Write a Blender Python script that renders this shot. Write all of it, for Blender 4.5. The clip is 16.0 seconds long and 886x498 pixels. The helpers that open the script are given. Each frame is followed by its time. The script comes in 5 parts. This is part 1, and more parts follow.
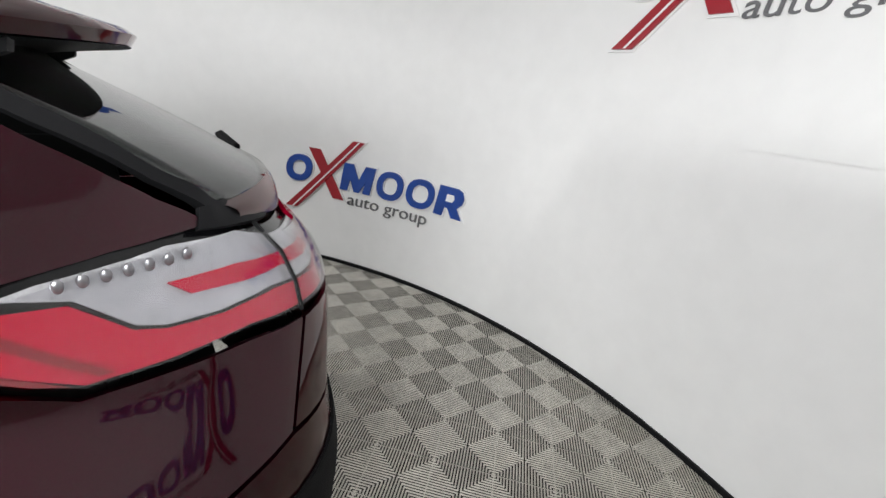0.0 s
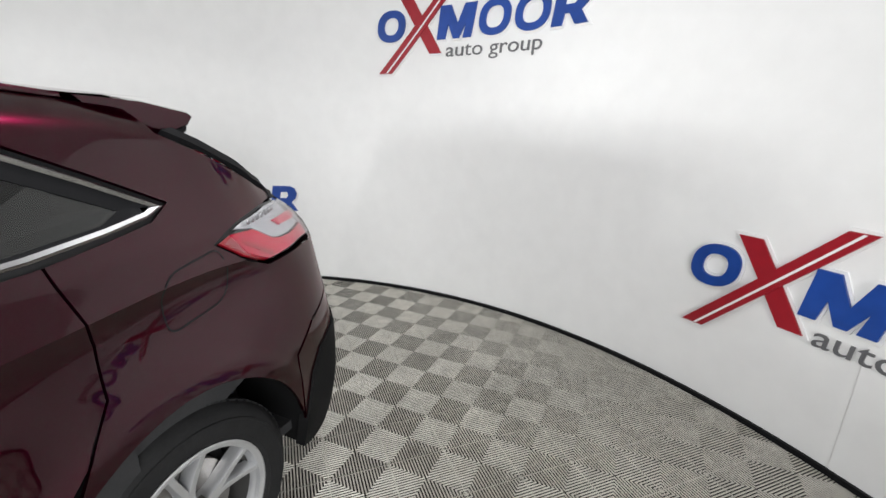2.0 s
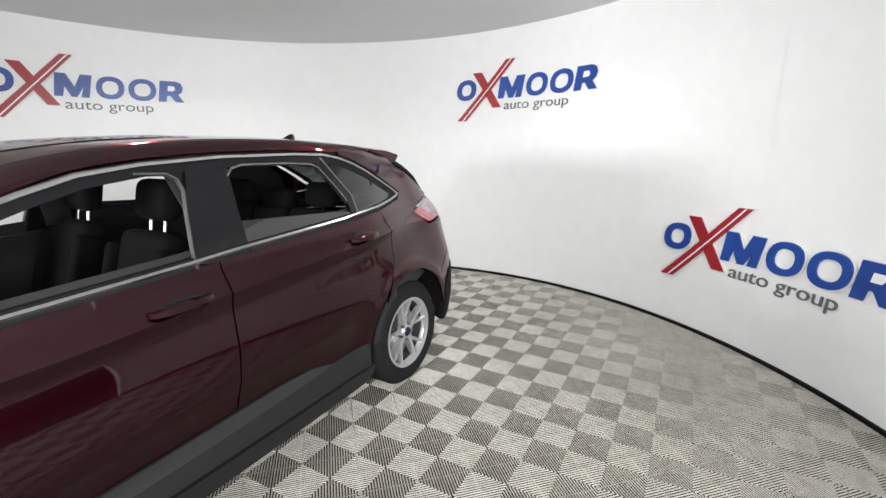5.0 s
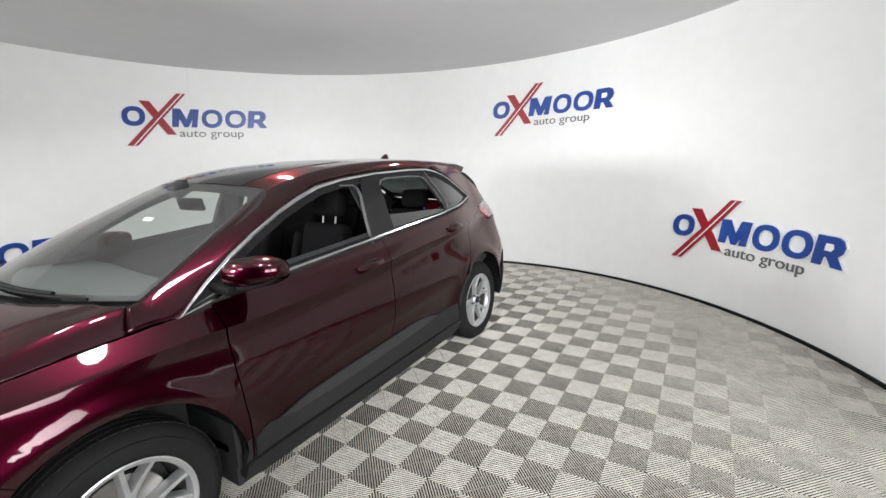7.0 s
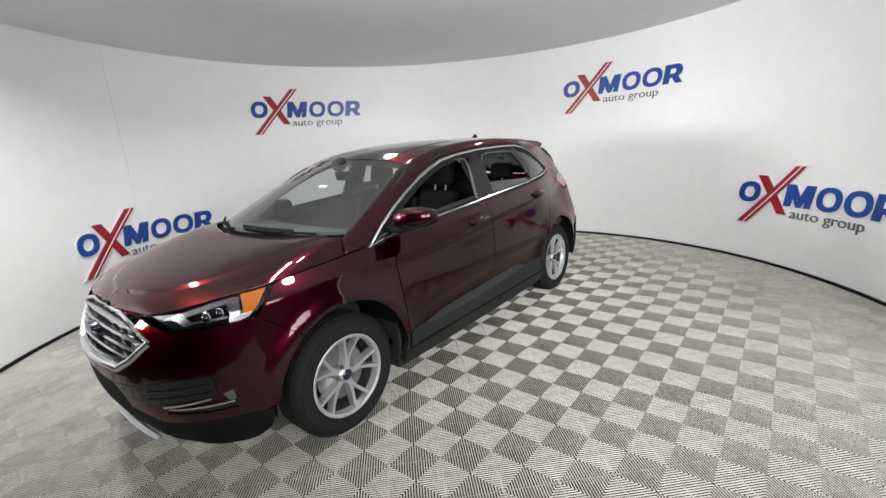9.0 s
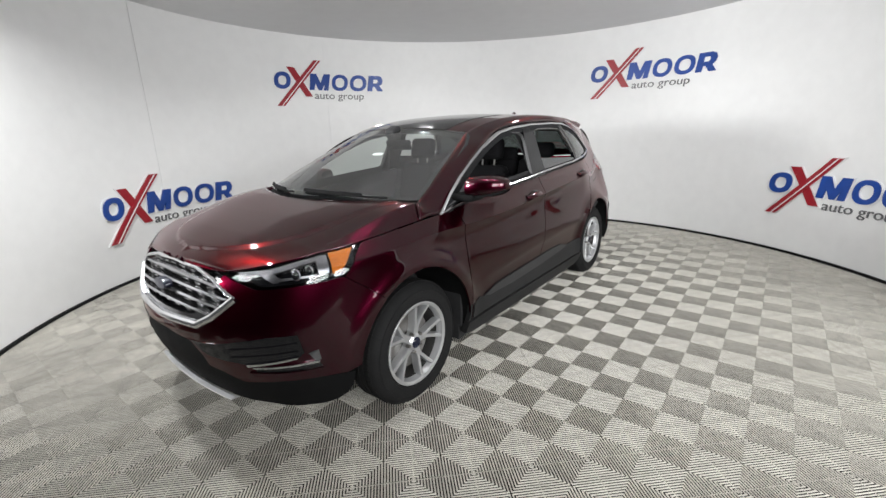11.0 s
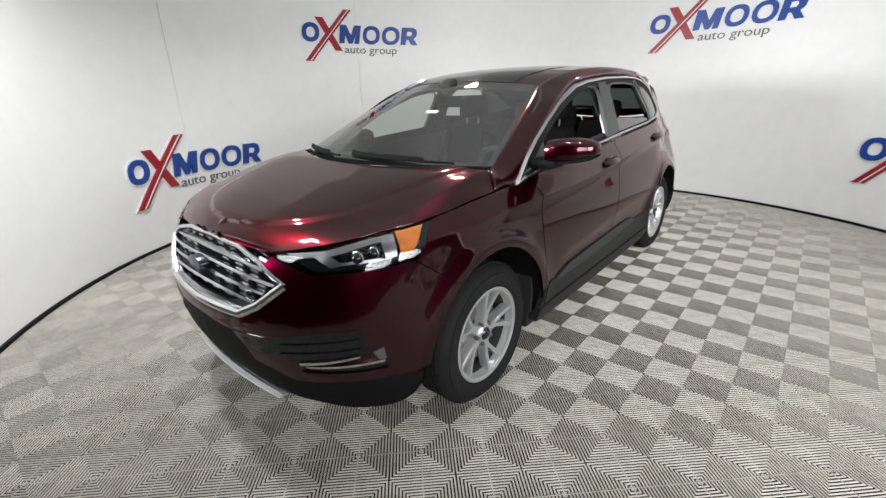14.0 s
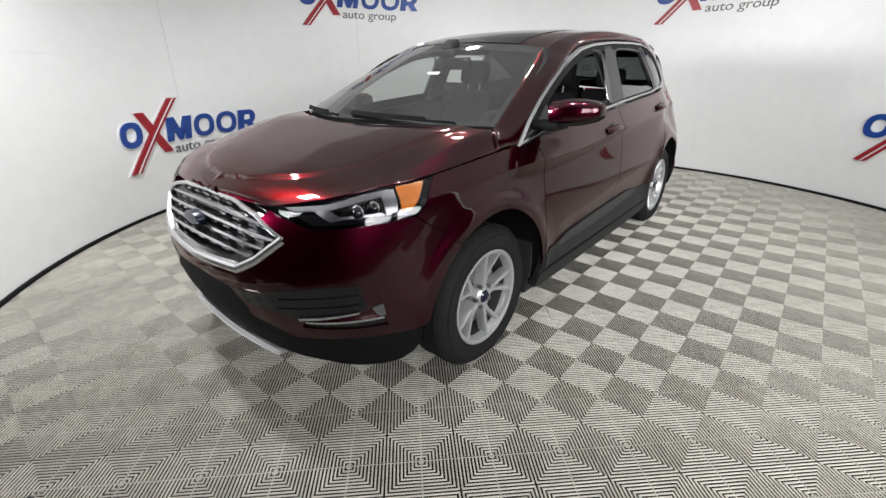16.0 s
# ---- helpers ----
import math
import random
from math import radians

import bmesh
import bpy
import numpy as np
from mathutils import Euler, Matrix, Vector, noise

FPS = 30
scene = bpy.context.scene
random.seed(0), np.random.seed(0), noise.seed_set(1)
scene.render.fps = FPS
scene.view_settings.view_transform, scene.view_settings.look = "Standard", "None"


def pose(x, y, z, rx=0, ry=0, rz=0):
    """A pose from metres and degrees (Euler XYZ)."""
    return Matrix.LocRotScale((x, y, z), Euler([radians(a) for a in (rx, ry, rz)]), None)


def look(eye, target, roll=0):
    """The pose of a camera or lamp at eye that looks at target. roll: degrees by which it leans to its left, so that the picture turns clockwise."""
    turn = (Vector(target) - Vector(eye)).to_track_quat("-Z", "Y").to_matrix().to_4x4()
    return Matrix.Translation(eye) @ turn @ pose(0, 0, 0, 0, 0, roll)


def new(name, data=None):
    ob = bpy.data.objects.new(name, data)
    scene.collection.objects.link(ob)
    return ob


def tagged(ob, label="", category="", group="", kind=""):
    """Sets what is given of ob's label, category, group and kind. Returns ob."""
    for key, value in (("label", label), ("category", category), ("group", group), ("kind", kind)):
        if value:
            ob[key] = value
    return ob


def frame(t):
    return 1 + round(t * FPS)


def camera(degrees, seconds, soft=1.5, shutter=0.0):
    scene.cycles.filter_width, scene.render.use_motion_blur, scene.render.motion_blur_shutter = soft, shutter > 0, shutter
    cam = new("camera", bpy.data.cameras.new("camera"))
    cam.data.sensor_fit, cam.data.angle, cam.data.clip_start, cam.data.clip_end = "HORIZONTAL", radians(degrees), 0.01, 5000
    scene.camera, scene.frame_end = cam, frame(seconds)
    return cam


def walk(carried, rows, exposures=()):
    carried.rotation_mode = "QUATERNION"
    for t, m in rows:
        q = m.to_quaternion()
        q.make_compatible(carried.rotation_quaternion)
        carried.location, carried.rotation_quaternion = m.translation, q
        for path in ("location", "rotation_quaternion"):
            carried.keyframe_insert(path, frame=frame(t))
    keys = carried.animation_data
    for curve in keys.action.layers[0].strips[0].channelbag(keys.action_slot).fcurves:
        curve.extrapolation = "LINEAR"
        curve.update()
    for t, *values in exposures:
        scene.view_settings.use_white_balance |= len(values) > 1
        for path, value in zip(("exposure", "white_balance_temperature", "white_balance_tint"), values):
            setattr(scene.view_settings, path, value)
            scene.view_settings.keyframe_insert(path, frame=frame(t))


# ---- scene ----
cam = camera(92.3, 16.0)
PATH = [
    (0, (-1.973, 1.488, 1.525), (-3.115, -0.032, 0.903), 8.6),
    (0.5, (-1.766, 1.624, 1.527), (-3.154, 0.32, 0.918), 7.1),
    (1, (-1.452, 1.816, 1.504), (-3.05, 0.77, 0.912), 4.7),
    (1.5, (-1.156, 1.926, 1.524), (-2.888, 1.073, 1.002), 2.5),
    (2, (-0.791, 1.975, 1.546), (-2.547, 1.193, 0.992), 1.2),
    (2.5, (-0.532, 2.092, 1.56), (-2.253, 1.214, 1.044), 0.7),
    (3, (-0.267, 2.199, 1.573), (-1.908, 1.223, 0.976), -2.4),
    (3.5, (0.051, 2.226, 1.57), (-1.622, 1.285, 1.009), -1.5),
    (4, (0.362, 2.291, 1.567), (-1.293, 1.287, 1.062), -1.2),
    (4.2, (0.464, 2.357, 1.571), (-1.194, 1.34, 1.105), -1.1),
    (6.3, (1.532, 2.607, 1.589), (-0.18, 1.677, 1.136), -0.5),
    (6.5, (1.648, 2.641, 1.599), (-0.028, 1.656, 1.13), -2.4),
    (7, (1.939, 2.613, 1.639), (0.273, 1.585, 1.232), -2.2),
    (7.3, (2.117, 2.518, 1.691), (0.518, 1.423, 1.195), -3.7),
    (7.5, (2.204, 2.594, 1.664), (0.581, 1.534, 1.17), -4.0),
    (8, (2.408, 2.642, 1.651), (0.835, 1.505, 1.168), -0.8),
    (8.5, (2.614, 2.757, 1.638), (1.082, 1.563, 1.16), -2.2),
    (9, (2.777, 2.798, 1.635), (1.279, 1.561, 1.157), -4.1),
    (9.5, (3.016, 2.755, 1.605), (1.514, 1.529, 1.111), -4.3),
    (9.7, (3.104, 2.745, 1.603), (1.592, 1.534, 1.104), -3.4),
    (11.8, (3.022, 2.122, 1.497), (1.487, 0.969, 0.934), -0.2),
    (12, (3.005, 2.071, 1.496), (1.446, 0.963, 0.91), -0.0),
    (12.5, (2.952, 1.998, 1.49), (1.4, 0.892, 0.882), 0.9),
    (13, (2.927, 1.987, 1.476), (1.454, 0.799, 0.829), -0.3),
    (13.5, (2.937, 1.971, 1.49), (1.517, 0.75, 0.789), -1.9),
    (14, (2.955, 1.945, 1.49), (1.533, 0.716, 0.806), -1.5),
    (14.5, (2.964, 1.938, 1.481), (1.558, 0.7, 0.78), -0.9),
    (15, (2.963, 1.934, 1.466), (1.556, 0.718, 0.73), -0.7),
    (15.5, (2.965, 1.933, 1.436), (1.55, 0.732, 0.69), -0.4),
    (16, (2.976, 1.937, 1.406), (1.571, 0.744, 0.628), -0.4),
]
walk(cam, [(t, look(eye, target, roll)) for t, eye, target, roll in PATH],
     [(0, -0.12), (1.5, -0.14), (3.5, 0.04), (6.5, 0.04), (7.6, -0.03), (9.3, -0.20), (12, -0.15), (16, -0.15)])


# ---- world, lights ----
world = bpy.data.worlds.new("world")
scene.world = world
world.use_nodes = True
world.node_tree.nodes["Background"].inputs[0].default_value = (0.9, 0.95, 1.0, 1)
world.node_tree.nodes["Background"].inputs[1].default_value = 0.01


def area_lamp(name, eye, target, size, watts, colour=(0.985, 0.995, 1.0), size_y=None, spread=150):
    data = bpy.data.lights.new(name, "AREA")
    data.shape = "RECTANGLE" if size_y else "DISK"
    data.size, data.energy, data.color, data.spread = size, watts, colour, radians(spread)
    if size_y:
        data.size_y = size_y
    ob = new(name, data)
    ob.matrix_world = look(eye, target)
    return ob


CX, CY, RAD, HIGH = -0.33, 0.19, 3.905, 3.0      # the round booth: centre, inner radius, ceiling height
area_lamp("flood_light", (4.9, -1.9, 1.95), (-1.9, 1.2, 2.15), 0.7, 70, size_y=0.7, spread=76)
area_lamp("flood_light", (4.7, -0.75, 2.9), (-1.6, 1.6, 2.2), 0.7, 10, size_y=0.7, spread=110)
area_lamp("flood_light", (4.6, 5.2, 2.05), (-1.8, 1.8, 0.9), 2.6, 95, size_y=2.0, spread=110)
area_lamp("flood_light", (1.7, 6.2, 1.95), (-1.6, 1.2, 1.1), 3.0, 155, size_y=2.0, spread=110)
# First two match glints on the paint; the other three are added fill.
for px, py, watts in ((1.35, 0.95, 14), (1.0, 1.45, 8), (2.3, -1.15, 64), (-0.95, -1.2, 42), (-2.3, 1.1, 14)):
    area_lamp("ceiling_spot_and_fill", (px, py, HIGH - 0.02), (px, py, 0), 0.18, watts)


# ---- materials ----
def material(name, colour, rough=0.5, metal=0.0, coat=0.0, noise_scale=0.0, noise_amount=0.0, bump=0.0, bump_scale=200.0, **more):
    m = bpy.data.materials.new(name)
    m.use_nodes = True
    nodes, links = m.node_tree.nodes, m.node_tree.links
    b = nodes["Principled BSDF"]
    b.inputs["Base Color"].default_value = (*colour, 1)
    b.inputs["Roughness"].default_value = rough
    b.inputs["Metallic"].default_value = metal
    b.inputs["Coat Weight"].default_value = coat
    b.inputs["Coat Roughness"].default_value = 0.03
    for key, value in more.items():
        b.inputs[key.replace("_", " ")].default_value = value
    if noise_amount or bump:
        tex = nodes.new("ShaderNodeTexCoord")
    if noise_amount:
        n1, n2 = nodes.new("ShaderNodeTexNoise"), nodes.new("ShaderNodeTexNoise")
        n1.inputs["Scale"].default_value, n1.inputs["Detail"].default_value = noise_scale, 6
        n2.inputs["Scale"].default_value, n2.inputs["Detail"].default_value = noise_scale * 9, 4
        add = nodes.new("ShaderNodeMath")
        add.operation = "ADD"
        ramp = nodes.new("ShaderNodeMapRange")
        ramp.inputs["From Min"].default_value, ramp.inputs["From Max"].default_value = 0.6, 1.4
        ramp.inputs["To Min"].default_value, ramp.inputs["To Max"].default_value = 1 - noise_amount, 1 + noise_amount
        mix = nodes.new("ShaderNodeVectorMath")
        mix.operation = "SCALE"
        mix.inputs[0].default_value = colour
        links.new(tex.outputs["Object"], n1.inputs["Vector"])
        links.new(tex.outputs["Object"], n2.inputs["Vector"])
        links.new(n1.outputs["Fac"], add.inputs[0])
        links.new(n2.outputs["Fac"], add.inputs[1])
        links.new(add.outputs[0], ramp.inputs["Value"])
        links.new(ramp.outputs[0], mix.inputs["Scale"])
        links.new(mix.outputs[0], b.inputs["Base Color"])
    if bump:
        n3, bp = nodes.new("ShaderNodeTexNoise"), nodes.new("ShaderNodeBump")
        n3.inputs["Scale"].default_value, n3.inputs["Detail"].default_value = bump_scale, 3
        bp.inputs["Strength"].default_value, bp.inputs["Distance"].default_value = bump, 0.002
        links.new(tex.outputs["Object"], n3.inputs["Vector"])
        links.new(n3.outputs["Fac"], bp.inputs["Height"])
        links.new(bp.outputs[0], b.inputs["Normal"])
    return m


def glass(name, colour, alpha_mix, rough=0.0, least=0.08):
    """A thin pane: clear glass tinted by a see-through share, with a mirror gloss."""
    m = bpy.data.materials.new(name)
    m.use_nodes = True
    nodes, links = m.node_tree.nodes, m.node_tree.links
    out = nodes["Material Output"]
    nodes.remove(nodes["Principled BSDF"])
    tr, gl, mx, fr, pw, ma = (nodes.new("ShaderNode" + k) for k in ("BsdfTransparent", "BsdfGlossy", "MixShader", "LayerWeight", "Math", "Math"))
    tr.inputs[0].default_value = (*[c * alpha_mix for c in colour], 1)
    gl.inputs["Roughness"].default_value = rough
    fr.inputs["Blend"].default_value = 0.5
    pw.operation, pw.inputs[1].default_value = "POWER", 3.9
    ma.operation, ma.inputs[1].default_value, ma.inputs[2].default_value = "MULTIPLY_ADD", 1 - least, least
    links.new(fr.outputs["Facing"], pw.inputs[0])
    links.new(pw.outputs[0], ma.inputs[0])
    links.new(ma.outputs[0], mx.inputs[0])
    links.new(tr.outputs[0], mx.inputs[1])
    links.new(gl.outputs[0], mx.inputs[2])
    links.new(mx.outputs[0], out.inputs["Surface"])
    return m


WALL = material("painted_wall_panel", (0.80, 0.80, 0.795), 0.45, noise_scale=0.8, noise_amount=0.035, bump=0.05, bump_scale=60)
CEIL = material("ceiling_fabric", (0.72, 0.72, 0.73), 0.8, noise_scale=0.6, noise_amount=0.03)
TRIM_BLACK = material("black_base_trim", (0.008, 0.008, 0.009), 0.6, Specular_IOR_Level=0.12)
TILE = material("grey_plastic_floor_tile", (0.45, 0.431, 0.382), 0.36, noise_scale=1.6, noise_amount=0.3, bump=0.1, bump_scale=90, Specular_IOR_Level=0.6)
GRIT = material("pale_grit", (0.35, 0.33, 0.29), 0.8)
# Slab colour holds the shade seen down between the tile ribs.
SLAB = material("gap_shade_slab", (0.017, 0.0155, 0.013), 0.9, noise_scale=1.2, noise_amount=0.5)
HALL_WALL = material("unseen_hall_dark", (0.035, 0.035, 0.036), 0.7, noise_scale=0.4, noise_amount=0.1)
PAINT = material("burgundy_metallic_paint", (0.034, 0.0012, 0.0070), 0.28, metal=0.95, coat=1.0, noise_scale=300, noise_amount=0.12, Coat_IOR=1.46, Specular_Tint=(0.55, 0.11, 0.20, 1), Specular_IOR_Level=0.1)
BLACK = material("black_grained_plastic", (0.006, 0.006, 0.0063), 0.7, noise_scale=20, noise_amount=0.15, bump=0.15, bump_scale=500, Specular_IOR_Level=0.07)
MOULDING = material("worn_black_plastic", (0.013, 0.013, 0.0135), 0.55, noise_scale=20, noise_amount=0.15, bump=0.15, bump_scale=500, Specular_IOR_Level=0.25)
SAIL = material("grey_grained_plastic", (0.06, 0.06, 0.062), 0.6, noise_scale=20, noise_amount=0.15, bump=0.1, bump_scale=500)
SATIN = material("grey_satin_plastic", (0.019, 0.019, 0.020), 0.5, noise_scale=20, noise_amount=0.15, bump=0.1, bump_scale=500)
GRILLE_SILVER = material("satin_grille_silver", (0.40, 0.40, 0.41), 0.22, metal=1.0)
GLOSS = material("gloss_black_plastic", (0.006, 0.006, 0.007), 0.10, Specular_IOR_Level=0.4)
CHROME = material("bright_chrome", (0.58, 0.58, 0.59), 0.22, metal=1.0)
ALLOY = material("silver_painted_alloy", (0.55, 0.555, 0.565), 0.32, metal=0.75, noise_scale=60, noise_amount=0.06)
# Barrel colour is darkened to stand for the shade behind the spokes.
SHADED_BARREL = material("shaded_wheel_barrel", (0.028, 0.027, 0.026), 0.6, metal=0.2, noise_scale=25, noise_amount=0.3)
STEEL = material("brake_steel", (0.28, 0.27, 0.26), 0.4, metal=1.0, noise_scale=30, noise_amount=0.2)
RUBBER = material("black_tyre_rubber", (0.013, 0.013, 0.0133), 0.7, noise_scale=12, noise_amount=0.25, bump=0.2, bump_scale=250, Specular_IOR_Level=0.10)
CLOTH = material("black_seat_cloth", (0.0045, 0.0045, 0.005), 0.9, noise_scale=40, noise_amount=0.25, bump=0.3, bump_scale=400, Specular_IOR_Level=0.08)
LINER = material("dark_cabin_plastic", (0.020, 0.020, 0.021), 0.7, noise_scale=15, noise_amount=0.2, Specular_IOR_Level=0.25)
DASH = material("grey_dashboard_plastic", (0.075, 0.080, 0.079), 0.75, noise_scale=15, noise_amount=0.2)
HEADLINER = material("grey_headliner", (0.30, 0.295, 0.285), 0.9)
CLEAR = glass("clear_windscreen_glass", (0.88, 0.96, 0.92), 0.92, 0.0, 0.19)
TINT = glass("privacy_tinted_glass", (0.9, 0.97, 0.95), 0.36)
SILVER = material("silver_painted_plastic", (0.62, 0.62, 0.63), 0.4, metal=0.15, noise_scale=30, noise_amount=0.08)
LENSBALL = material("dark_projector_glass", (0.006, 0.007, 0.009), 0.05)
LENS = glass("clear_lamp_lens", (0.97, 0.97, 0.98), 0.95, 0.0, 0.04)
PANE = glass("lowered_tinted_pane", (0.9, 0.95, 1.0), 0.16, 0.0, 0.16)
RED = material("red_lamp_plastic", (0.40, 0.002, 0.026), 0.15, coat=0.2, Specular_IOR_Level=0.3)
DARKRED = material("dark_red_lamp_plastic", (0.20, 0.004, 0.01), 0.12, coat=1.0)
SILVERLAMP = material("lamp_reflector", (0.36, 0.36, 0.375), 0.30, metal=1.0, noise_scale=60, noise_amount=0.3)
LAMPWHITE = material("ribbed_clear_lamp", (0.52, 0.52, 0.54), 0.22, metal=0.6, noise_scale=30, noise_amount=0.3, bump=0.4, bump_scale=120)
AMBER = material("amber_reflector", (0.52, 0.15, 0.012), 0.15, coat=1.0, noise_scale=45, noise_amount=0.5)
SIGN_BLUE = material("sign_blue", (0.007, 0.050, 0.27), 0.35, noise_scale=1.2, noise_amount=0.25)
SIGN_RED = material("sign_red", (0.30, 0.006, 0.016), 0.35, noise_scale=2.0, noise_amount=0.12)
SIGN_WHITE = material("sign_white_backing", (0.80, 0.80, 0.80), 0.4)
SIGN_GREY = material("sign_grey", (0.12, 0.12, 0.125), 0.4)
BADGE = material("dark_blue_badge", (0.004, 0.006, 0.022), 0.25, coat=0.3)


# ---- mesh helpers ----
def part(name, bm, mat, parent=None, label="", smooth=35, weld=False):
    me = bpy.data.meshes.new(name)
    bmesh.ops.recalc_face_normals(bm, faces=bm.faces) if weld else None
    bm.to_mesh(me)
    bm.free()
    me.materials.append(mat)
    if smooth:
        me.polygons.foreach_set("use_smooth", [True] * len(me.polygons))
        me.set_sharp_from_angle(angle=radians(smooth))
    ob = new(name, me)
    if parent is not None:
        ob.parent = parent
    if label:
        tagged(ob, label)
    return ob


def box(x0, x1, y0, y1, z0, z1, bevel=0.0, segments=2):
    bm = bmesh.new()
    bmesh.ops.create_cube(bm, size=1.0, matrix=Matrix.Translation(((x0 + x1) / 2, (y0 + y1) / 2, (z0 + z1) / 2)) @ Matrix.Diagonal((x1 - x0, y1 - y0, z1 - z0, 1)))
    if bevel:
        bmesh.ops.bevel(bm, geom=bm.edges[:], offset=bevel, segments=segments, affect="EDGES", profile=0.5)
    return bm


def moved(bm, m):
    bmesh.ops.transform(bm, matrix=m, verts=bm.verts)
    return bm


def joined(*bms):
    out = bms[0]
    for b in bms[1:]:
        me = bpy.data.meshes.new("tmp")
        b.to_mesh(me)
        b.free()
        out.from_mesh(me)
        bpy.data.meshes.remove(me)
    return out


def lathe(profile, n=64, axis="y"):
    """A turned form from (radius, along) pairs, about the axis y."""
    bm = bmesh.new()
    rings = [[bm.verts.new((r * math.cos(2 * math.pi * k / n), a, r * math.sin(2 * math.pi * k / n))) for k in range(n)] for r, a in profile]
    for p, q in zip(rings, rings[1:]):
        for k in range(n):
            bm.faces.new((p[k], p[(k + 1) % n], q[(k + 1) % n], q[k]))
    return bm


def grid_surface(rows, close=False):
    bm = bmesh.new()
    vs = [[bm.verts.new(p) for p in row] for row in rows]
    for a, b in zip(vs, vs[1:]):
        for k in range(len(a) - 1):
            bm.faces.new((a[k], a[k + 1], b[k + 1], b[k]))
    return bm


def tube(points, radius, n=8):
    bm = bmesh.new()
    pts = [Vector(p) for p in points]
    rings = []
    for i, p in enumerate(pts):
        d = (pts[min(i + 1, len(pts) - 1)] - pts[max(i - 1, 0)]).normalized()
        up = Vector((0, 0, 1)) if abs(d.z) < 0.9 else Vector((1, 0, 0))
        a = d.cross(up).normalized()
        b = d.cross(a)
        rings.append([bm.verts.new(p + radius * (math.cos(2 * math.pi * k / n) * a + math.sin(2 * math.pi * k / n) * b)) for k in range(n)])
    for p, q in zip(rings, rings[1:]):
        for k in range(n):
            bm.faces.new((p[k], p[(k + 1) % n], q[(k + 1) % n], q[k]))
    bm.faces.new(rings[0][::-1])
    bm.faces.new(rings[-1])
    return bm


# ---- the booth ----
def ring_point(az, r, z):
    a = radians(az)
    return Vector((CX + r * math.cos(a), CY + r * math.sin(a), z))


def curved_slab(az0, az1, r0, r1, z0, z1, step=1.5, lift=0.0):
    """A block that follows the round wall; lift: how far its last edge stands off."""
    n = max(2, int(abs(az1 - az0) / step))
    bm = bmesh.new()
    cols = []
    for k in range(n + 1):
        az = az0 + (az1 - az0) * k / n
        up = lift * (k / n) ** 6
        cols.append([bm.verts.new(ring_point(az, r - up, z)) for r, z in ((r0, z0), (r0, z1), (r1, z1), (r1, z0))])
    for a, b in zip(cols, cols[1:]):
        for j in range(4):
            bm.faces.new((a[j], a[(j + 1) % 4], b[(j + 1) % 4], b[j]))
    bm.faces.new(cols[0][::-1])
    bm.faces.new(cols[-1])
    bmesh.ops.recalc_face_normals(bm, faces=bm.faces)
    return bm


OPEN0, OPEN1 = -26.5, 95.1                     # the doorway, in degrees round the booth
wall = tagged(part("wall_round", curved_slab(OPEN1, 360 + OPEN0, RAD + 0.004, RAD + 0.12, 0, HIGH), WALL), "round white painted booth wall with a doorway", "wall", kind="structure")
SEAMS = [OPEN1] + [134.3 + 39.2 * k for k in range(6)] + [360 + OPEN0]
for a0, a1 in zip(SEAMS, SEAMS[1:]):
    for z0, z1 in ((0.0, 1.539), (1.541, HIGH)):
        part("panel", curved_slab(a0 + 0.013, a1 - 0.013, RAD, RAD + 0.0036, z0, z1, lift=0.009 if z0 else 0.004), WALL, wall)
tagged(part("baseboard", curved_slab(OPEN1, 360 + OPEN0, RAD - 0.022, RAD - 0.002, 0.0, 0.028), TRIM_BLACK), "thin black trim at the foot of the round wall", "trim", kind="structure")

bm = bmesh.new()
bmesh.ops.create_circle(bm, cap_ends=True, segments=128, radius=RAD + 0.5, matrix=Matrix.Translation((CX, CY, HIGH)))
ext = bmesh.ops.extrude_face_region(bm, geom=bm.faces[:])
bmesh.ops.translate(bm, verts=[v for v in ext["geom"] if isinstance(v, bmesh.types.BMVert)], vec=(0, 0, 0.08))
tagged(part("ceiling", bm, CEIL, weld=True), "plain grey stretched ceiling of the booth", "ceiling", kind="structure")

# unseen hall outside the doorway, added; near-black so the car mirrors dark
hall = tagged(part("wall_hall", joined(box(-7.1, -7, -7, 7, -0.02, 4.2), box(9, 9.1, -7, 7, -0.02, 4.2), box(-7, 9, -7.1, -7, -0.02, 4.2), box(-7, 9, 7, 7.1, -0.02, 4.2)), HALL_WALL, smooth=0), "unseen near-black walls added round the booth", "wall", kind="structure")
tagged(part("ceiling_hall", box(-7, 9, -7, 7, 4.2, 4.3), HALL_WALL, smooth=0), "unseen near-black ceiling added over the booth", "ceiling", kind="structure")


